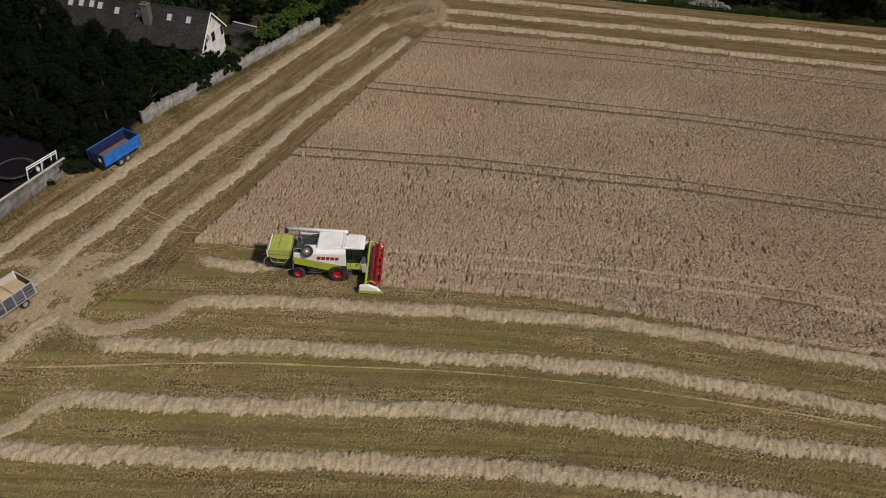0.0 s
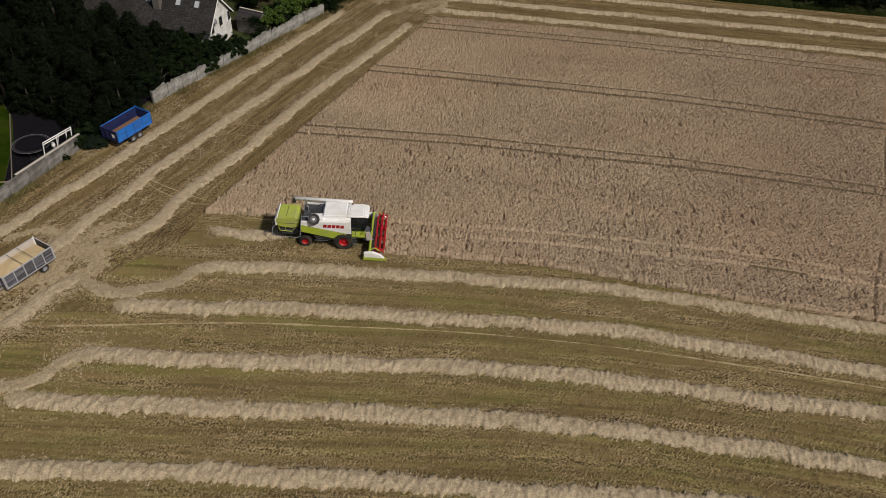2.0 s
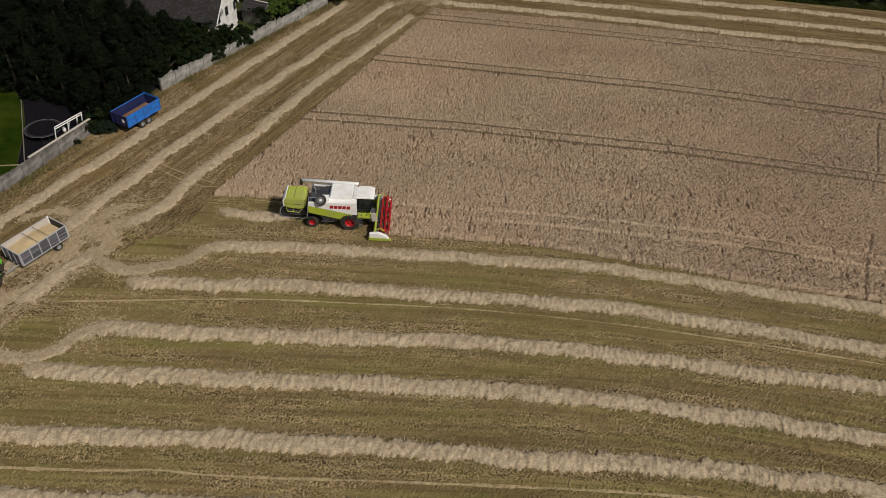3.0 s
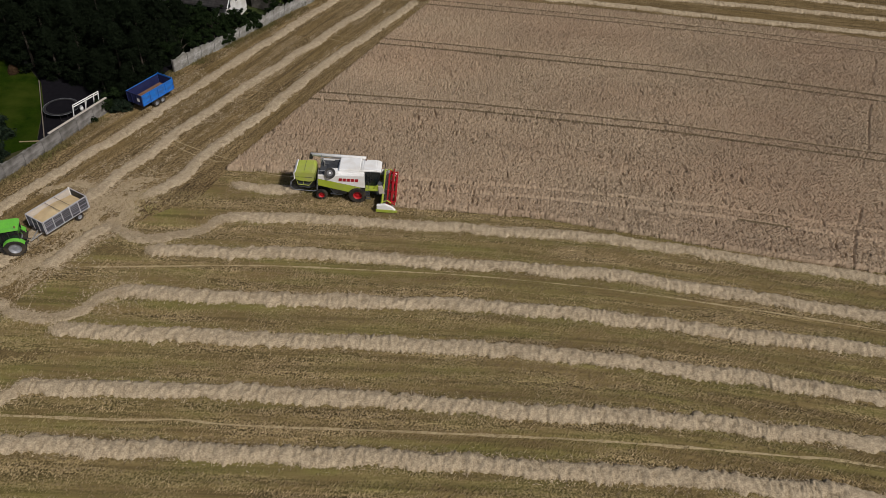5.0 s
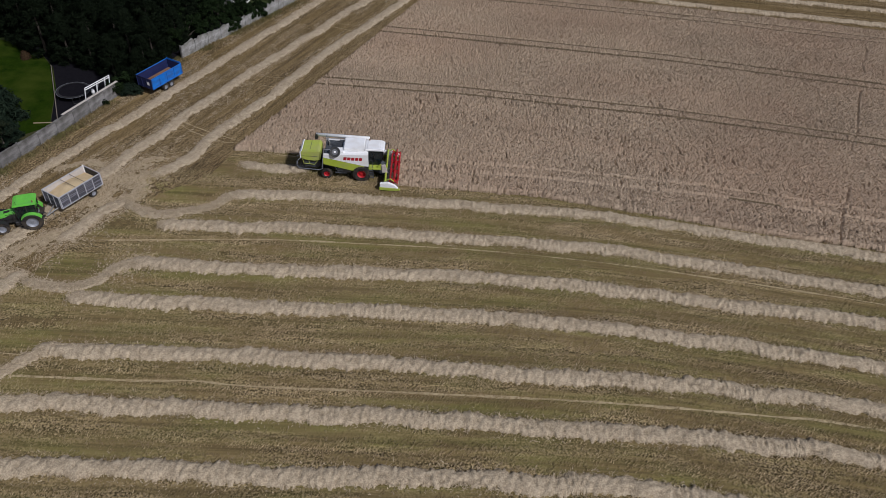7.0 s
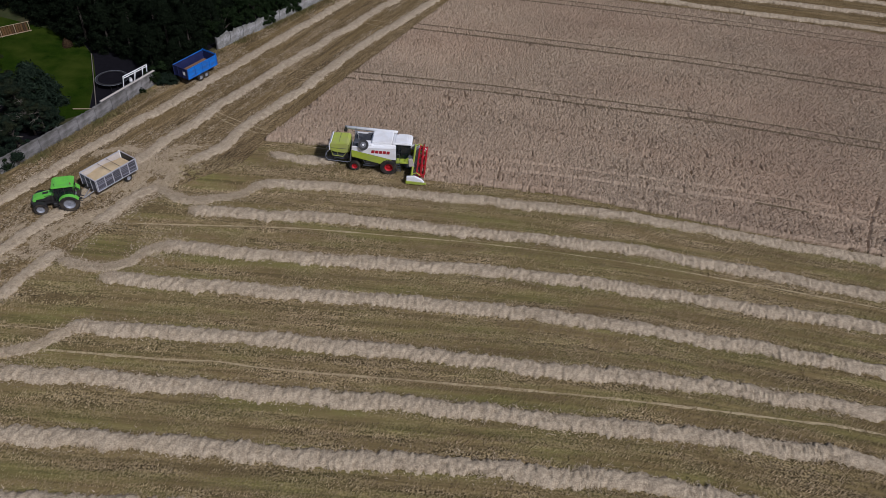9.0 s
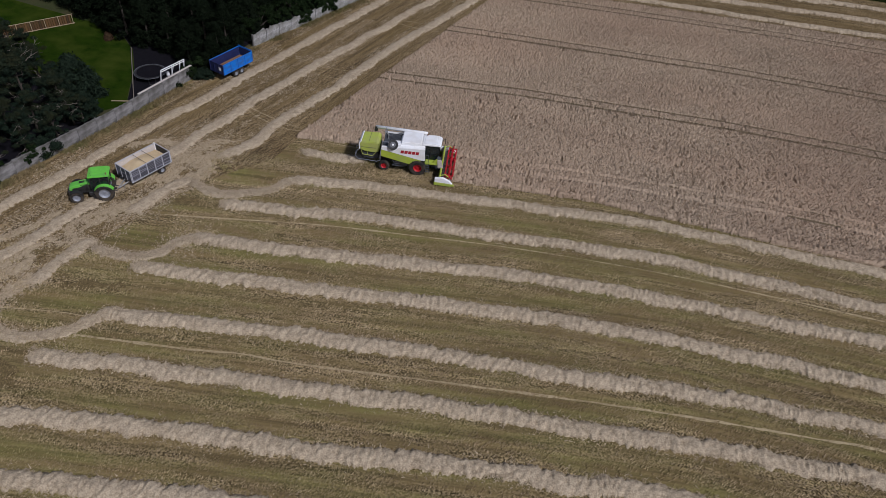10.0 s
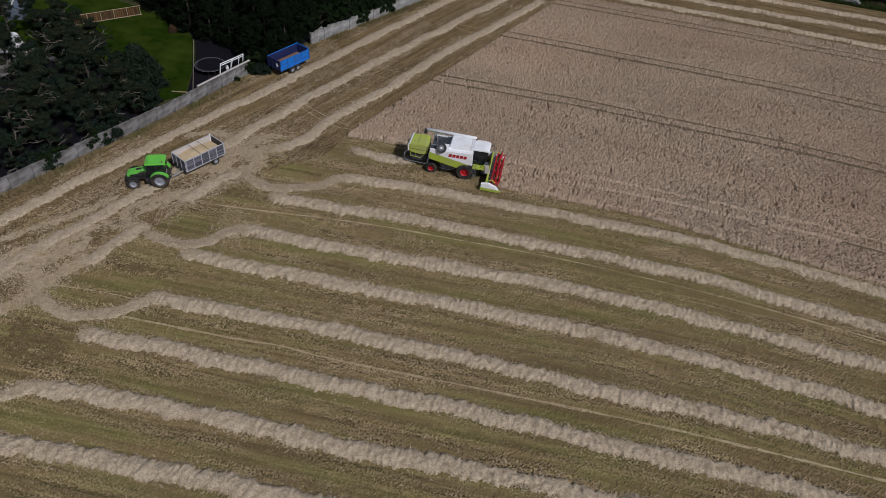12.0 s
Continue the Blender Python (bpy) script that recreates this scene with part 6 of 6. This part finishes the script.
def broadleaf(seed, h, r, mat, label, name="broadleaf_tree", clear=0.25, group="hedgerow trees", clump=1.0, leaf=0.17):
    rng = np.random.RandomState(seed)
    t = thing(name, pose(0, 0, 0), label, "tree" if name.endswith("tree") else "bush", group)
    part("trunk", tube(bmesh.new(), [(0, 0, -0.1), (0.05, 0.03, h * 0.3), (0.1, 0, h * 0.7)], 0.05 * h ** 0.9 * 0.55, 8, 0.04), M["bark"], t)
    cs, rs = [], []
    for k in range(9):
        a, el = rng.rand() * 2 * np.pi, rng.rand()
        end = (r * 0.75 * np.cos(a), r * 0.75 * np.sin(a), h * (clear + (0.95 - clear) * el))
        part("limb", tube(bmesh.new(), limb_line(rng, (0, 0, h * (clear * 0.6 + 0.3 * el)), end, 0.1 * r * 0.4), 0.018 * h, 6, 0.006 * h), M["bark"], t)
        for j in range(9):
            cs.append(np.array(end) + rng.randn(3) * np.array([r * 0.28, r * 0.28, h * 0.09])), rs.append(clump * r * (0.13 + 0.12 * rng.rand()))
    part("crown", leaf_mesh("crown", rng, cs, rs, int(66 * (0.17 / leaf) ** 0.5), leaf, mat, 0.6), None, t)
    return t


def plant(makers, spots, seed):
    """Sets out trees: the first ones are built, the rest are turned copies of them."""
    rng = random.Random(seed)
    for i, (x, y, k) in enumerate(spots):
        m = pose(x, y, 0, 0, 0, rng.uniform(0, 360)) @ Matrix.Scale(k, 4)
        if i < len(makers):
            makers[i].matrix_world = m
        else:
            src = makers[i % len(makers)]
            was = src.scale.copy()
            src.scale = (1, 1, 1)
            o = copy_thing(src, m)
            src.scale = was


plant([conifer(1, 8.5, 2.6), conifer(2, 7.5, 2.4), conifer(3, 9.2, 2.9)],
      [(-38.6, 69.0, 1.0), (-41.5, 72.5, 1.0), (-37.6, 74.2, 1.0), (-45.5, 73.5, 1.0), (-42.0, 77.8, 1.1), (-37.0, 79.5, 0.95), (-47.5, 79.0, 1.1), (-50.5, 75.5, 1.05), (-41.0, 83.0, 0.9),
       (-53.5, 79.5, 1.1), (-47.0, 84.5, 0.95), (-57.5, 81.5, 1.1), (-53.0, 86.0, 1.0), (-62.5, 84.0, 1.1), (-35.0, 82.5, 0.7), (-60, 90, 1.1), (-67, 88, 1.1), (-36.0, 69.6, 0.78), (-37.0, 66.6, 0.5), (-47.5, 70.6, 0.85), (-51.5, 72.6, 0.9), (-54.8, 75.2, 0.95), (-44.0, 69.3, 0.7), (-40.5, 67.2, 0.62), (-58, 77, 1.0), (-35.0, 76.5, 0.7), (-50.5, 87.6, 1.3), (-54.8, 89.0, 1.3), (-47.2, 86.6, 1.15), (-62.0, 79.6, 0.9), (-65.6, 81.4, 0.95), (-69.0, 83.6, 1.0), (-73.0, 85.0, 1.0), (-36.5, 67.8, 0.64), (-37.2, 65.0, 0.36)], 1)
plant([pine(11, 6.5, 2.4), pine(12, 5.8, 2.2), pine(13, 7.0, 2.6)],
      [(-49.0, 50.0, 1.0), (-52.5, 45.5, 1.0), (-53.5, 51.0, 1.0), (-56.0, 43.0, 1.0), (-57.5, 48.5, 1.0), (-55.0, 38.5, 0.95), (-60.5, 44.0, 1.05), (-61.5, 51.5, 1.0), (-58.5, 54.5, 1.0), (-59.5, 38.0, 1.0),
       (-65.5, 47.5, 1.05), (-54.5, 56.0, 0.85), (-64, 41, 1.0), (-57.5, 33.0, 0.9), (-61, 29, 0.95), (-50.8, 47.4, 0.8), (-47.6, 49.6, 0.7), (-54.3, 41.0, 0.8), (-56.5, 46.0, 0.85), (-52.0, 54.0, 0.85), (-55.5, 53.0, 0.9), (-59.5, 48.0, 1.0), (-53.2, 35.4, 0.7), (-51.4, 39.2, 0.75), (-49.6, 43.2, 0.75), (-47.8, 46.4, 0.7), (-46.2, 49.4, 0.6), (-55.2, 31.0, 0.75), (-57.4, 26.5, 0.8), (-57.0, 36.2, 0.8), (-63.6, 59.6, 0.9), (-60.4, 58.6, 0.85), (-64.8, 51.8, 1.0), (-69.5, 53.5, 0.95), (-70.5, 46.5, 1.0), (-68.9, 63.4, 0.85), (-65.6, 64.6, 0.85), (-62.4, 63.4, 0.8), (-66.2, 60.6, 0.75), (-59.4, 61.6, 0.75), (-61.6, 58.0, 0.8), (-72.2, 61.6, 0.8)], 2)
plant([conifer(31, 5.2, 2.5, "round_bush", "round dark green garden bush beside lawn", "bush", "garden bushes", "bush")], [(-49.4, 55.0, 1.1), (-47.0, 51.8, 0.6)], 6)
plant([broadleaf(21, 4.2, 2.0, M["leaf"], "leafy green shrub growing over the wall", "wall_shrub", 0.12, "shrubs along the wall", 1.25, 0.11), broadleaf(22, 3.4, 1.7, M["leaf"], "leafy green shrub growing over the wall", "wall_shrub", 0.12, "shrubs along the wall", 1.25, 0.11)],
      [(-34.0, 78.0, 1.0), (-32.2, 80.9, 1.0), (-30.9, 83.8, 0.95), (-28.4, 86.6, 0.85), (-35.4, 75.6, 0.8), (-26.6, 90.0, 0.5), (-24.6, 92.6, 0.7), (-33.5, 85.5, 0.9), (-37, 86.5, 0.9), (-41.6, 86.0, 1.35), (-44.6, 86.8, 1.2), (-23.0, 99.0, 0.85),
       (-21.6, 97.0, 0.6), (-20.6, 104.0, 0.8), (-18.0, 106.8, 0.8), (-15.0, 111.5, 0.8), (-17.8, 112.5, 1.0), (-22.5, 106.5, 1.1), (-26, 103, 1.1), (-31.0, 85.2, 0.95), (-29.2, 86.9, 0.65), (-28.4, 88.4, 0.45), (-34.6, 84.6, 1.0), (-38.6, 85.2, 1.15), (-38.2, 62.4, 0.34), (-39.3, 60.3, 0.22), (-15.4, 104.6, 0.7), (-14.5, 106.8, 0.75), (-13.4, 109.3, 0.8), (-12.3, 111.8, 0.8), (-11.2, 114.3, 0.85), (-10.0, 116.8, 0.9)], 3)
plant([broadleaf(26, 1.9, 1.1, M["bush"], "low dark shrub leaning over the concrete wall", "wall_shrub", 0.1, "shrubs along the wall", 1.9, 0.09)],
      [(-47.5, 43.8, 1.1), (-51.0, 37.3, 1.2), (-55.3, 28.4, 1.3), (-36.9, 63.5, 0.7), (-37.5, 62.9, 0.6)], 8)
plant([broadleaf(23, 2.6, 1.5, M["leaf_light"], "bright green clipped hedge bush behind the wall", "hedge_bush", 0.08, "hedge by the wall")],
      [(-23.4, 95.2, 0.9), (-22.7, 96.6, 1.0), (-21.9, 98.0, 0.95), (-21.2, 99.4, 1.0), (-20.5, 100.8, 1.0), (-19.8, 102.1, 0.95), (-19.1, 103.4, 1.0), (-18.4, 104.6, 1.0), (-17.2, 106.4, 0.95), (-16.2, 108.0, 1.0), (-15.4, 110.0, 1.0), (-14.6, 112.0, 0.95), (-14.2, 113.6, 1.0)], 4)
plant([broadleaf(24, 8.5, 4.2, M["conifer"], "tall dark broadleaf tree beyond the field", clear=0.08), broadleaf(25, 7.0, 3.8, M["leaf"], "tall dark broadleaf tree beyond the field", clear=0.05)],
      [(72.5, 121.5, 1.0), (62.0, 123.0, 0.9), (66.5, 121.8, 0.75), (77, 120.6, 0.8), (84.5, 119.8, 0.8), (56.5, 123.5, 0.7), (58.5, 122.0, 0.5), (69.5, 120.6, 0.5), (81.0, 119.4, 0.5), (91.5, 118.5, 0.7), (52.5, 124.5, 0.6), (44.5, 125.0, 0.6), (39.5, 125.5, 0.7), (33.0, 126.0, 0.7), (75.0, 124.5, 1.0), (80.5, 122.0, 1.0), (88.0, 121.0, 1.0), (67.0, 128.0, 1.1), (57.0, 127.5, 0.8), (95.0, 119.5, 1.0), (77.0, 129.0, 1.2), (50, 130, 0.9), (103, 120, 1.0), (-34, 103, 0.9), (-29, 108, 0.9), (-40, 100, 1.0), (-24, 114, 0.9),
       (-47, 99, 1.0), (-20, 120, 1.0), (-36, 112, 1.0), (-55, 97, 1.1)], 5)


plant([conifer(41, 1.7, 0.7, "dead_shrub", "small dried brown conifer shrub at the lawn edge", "shrub", "", "dead_leaf")], [(-53.2, 70.5, 0.5)], 7)


def wall_ivy():
    """Ivy and brambles hanging over the stone wall."""
    rng = np.random.RandomState(71)
    cs, rs = [], []
    for y0, y1, n in ((80.9, 82.8, 44), (85.2, 87.6, 54), (62.2, 65.5, 26), (40.8, 43.0, 14), (35.8, 38.6, 16)):
        for k in range(n):
            y = rng.uniform(y0, y1)
            cs.append((float(WALL_X(y)) + rng.uniform(-0.7, 0.35), y, rng.uniform(0.5, 2.1))), rs.append(rng.uniform(0.25, 0.5))
    ob = part("wall_ivy", leaf_mesh("wall_ivy", rng, cs, rs, 100, 0.12, M["leaf"], 0.85), None)
    tagged(ob, "dark green ivy and brambles hanging over the wall", "ivy", kind="stuff")


wall_ivy()


def verge():
    """Uncut grass and weeds along the wall's foot and the far edge."""
    rng = np.random.RandomState(61)
    n = 16000
    y = rng.rand(n) * 100 + 14
    x = WALL_X(y) + 0.2 + np.abs(rng.randn(n)) * 0.75
    a = np.stack([x, y, np.zeros(n)], 1)[lattice(y * 0.35, y * 0, 62) + 0.3 * rng.rand(n) > 0.45]
    n = 26000
    x2 = rng.rand(n) * 125 - 8
    y2 = np.interp(x2, [-8, 2, 30, 54, 81, 117], [117, 119.3, 120.6, 118.2, 116.0, 112]) + np.abs(rng.randn(n)) * 1.6
    b = np.stack([x2, y2, np.zeros(n)], 1)
    for base, mat, label in ((a, "weed", "uncut dry grass and weeds along the wall"), (b, "weed_green", "dark green uncut grass along the far field edge")):
        v, f = blades(rng, base, 0.32, 0.11, 0.6)
        tagged(part("verge_grass", array_mesh("verge_grass", v, f, M[mat]), None), label, "grass", kind="stuff")


verge()


def rubble_wall(name, m, length, h, seed):
    """A tumbled piece of white stone wall."""
    t = thing(name, m, "tumbled white stone rubble at the far field edge", "rubble", "white rubble")
    rng = random.Random(seed)
    for k in range(int(length * 26)):
        x = rng.uniform(0, length)
        s = rng.uniform(0.15, 0.42)
        bm = box(bmesh.new(), (0, 0, 0), (s, s * 0.8, s * 0.45), bevel=s * 0.12)
        o = part("stone", bm, M["whitestone"], t)
        o.location = (x, rng.gauss(0, 0.3), rng.uniform(0.1, h * math.sin(math.pi * x / length) ** 0.5 + 0.12))
        o.rotation_euler = (rng.uniform(0, 0.6), rng.uniform(0, 0.6), rng.uniform(0, 3))
    return t


rubble_wall("rubble_wall", pose(46.8, 120.9, 0, 0, 0, -8), 7.4, 1.0, 1)
rubble_wall("rubble_wall", pose(34.2, 121.4, 0, 0, 0, -4), 5.0, 0.4, 2)
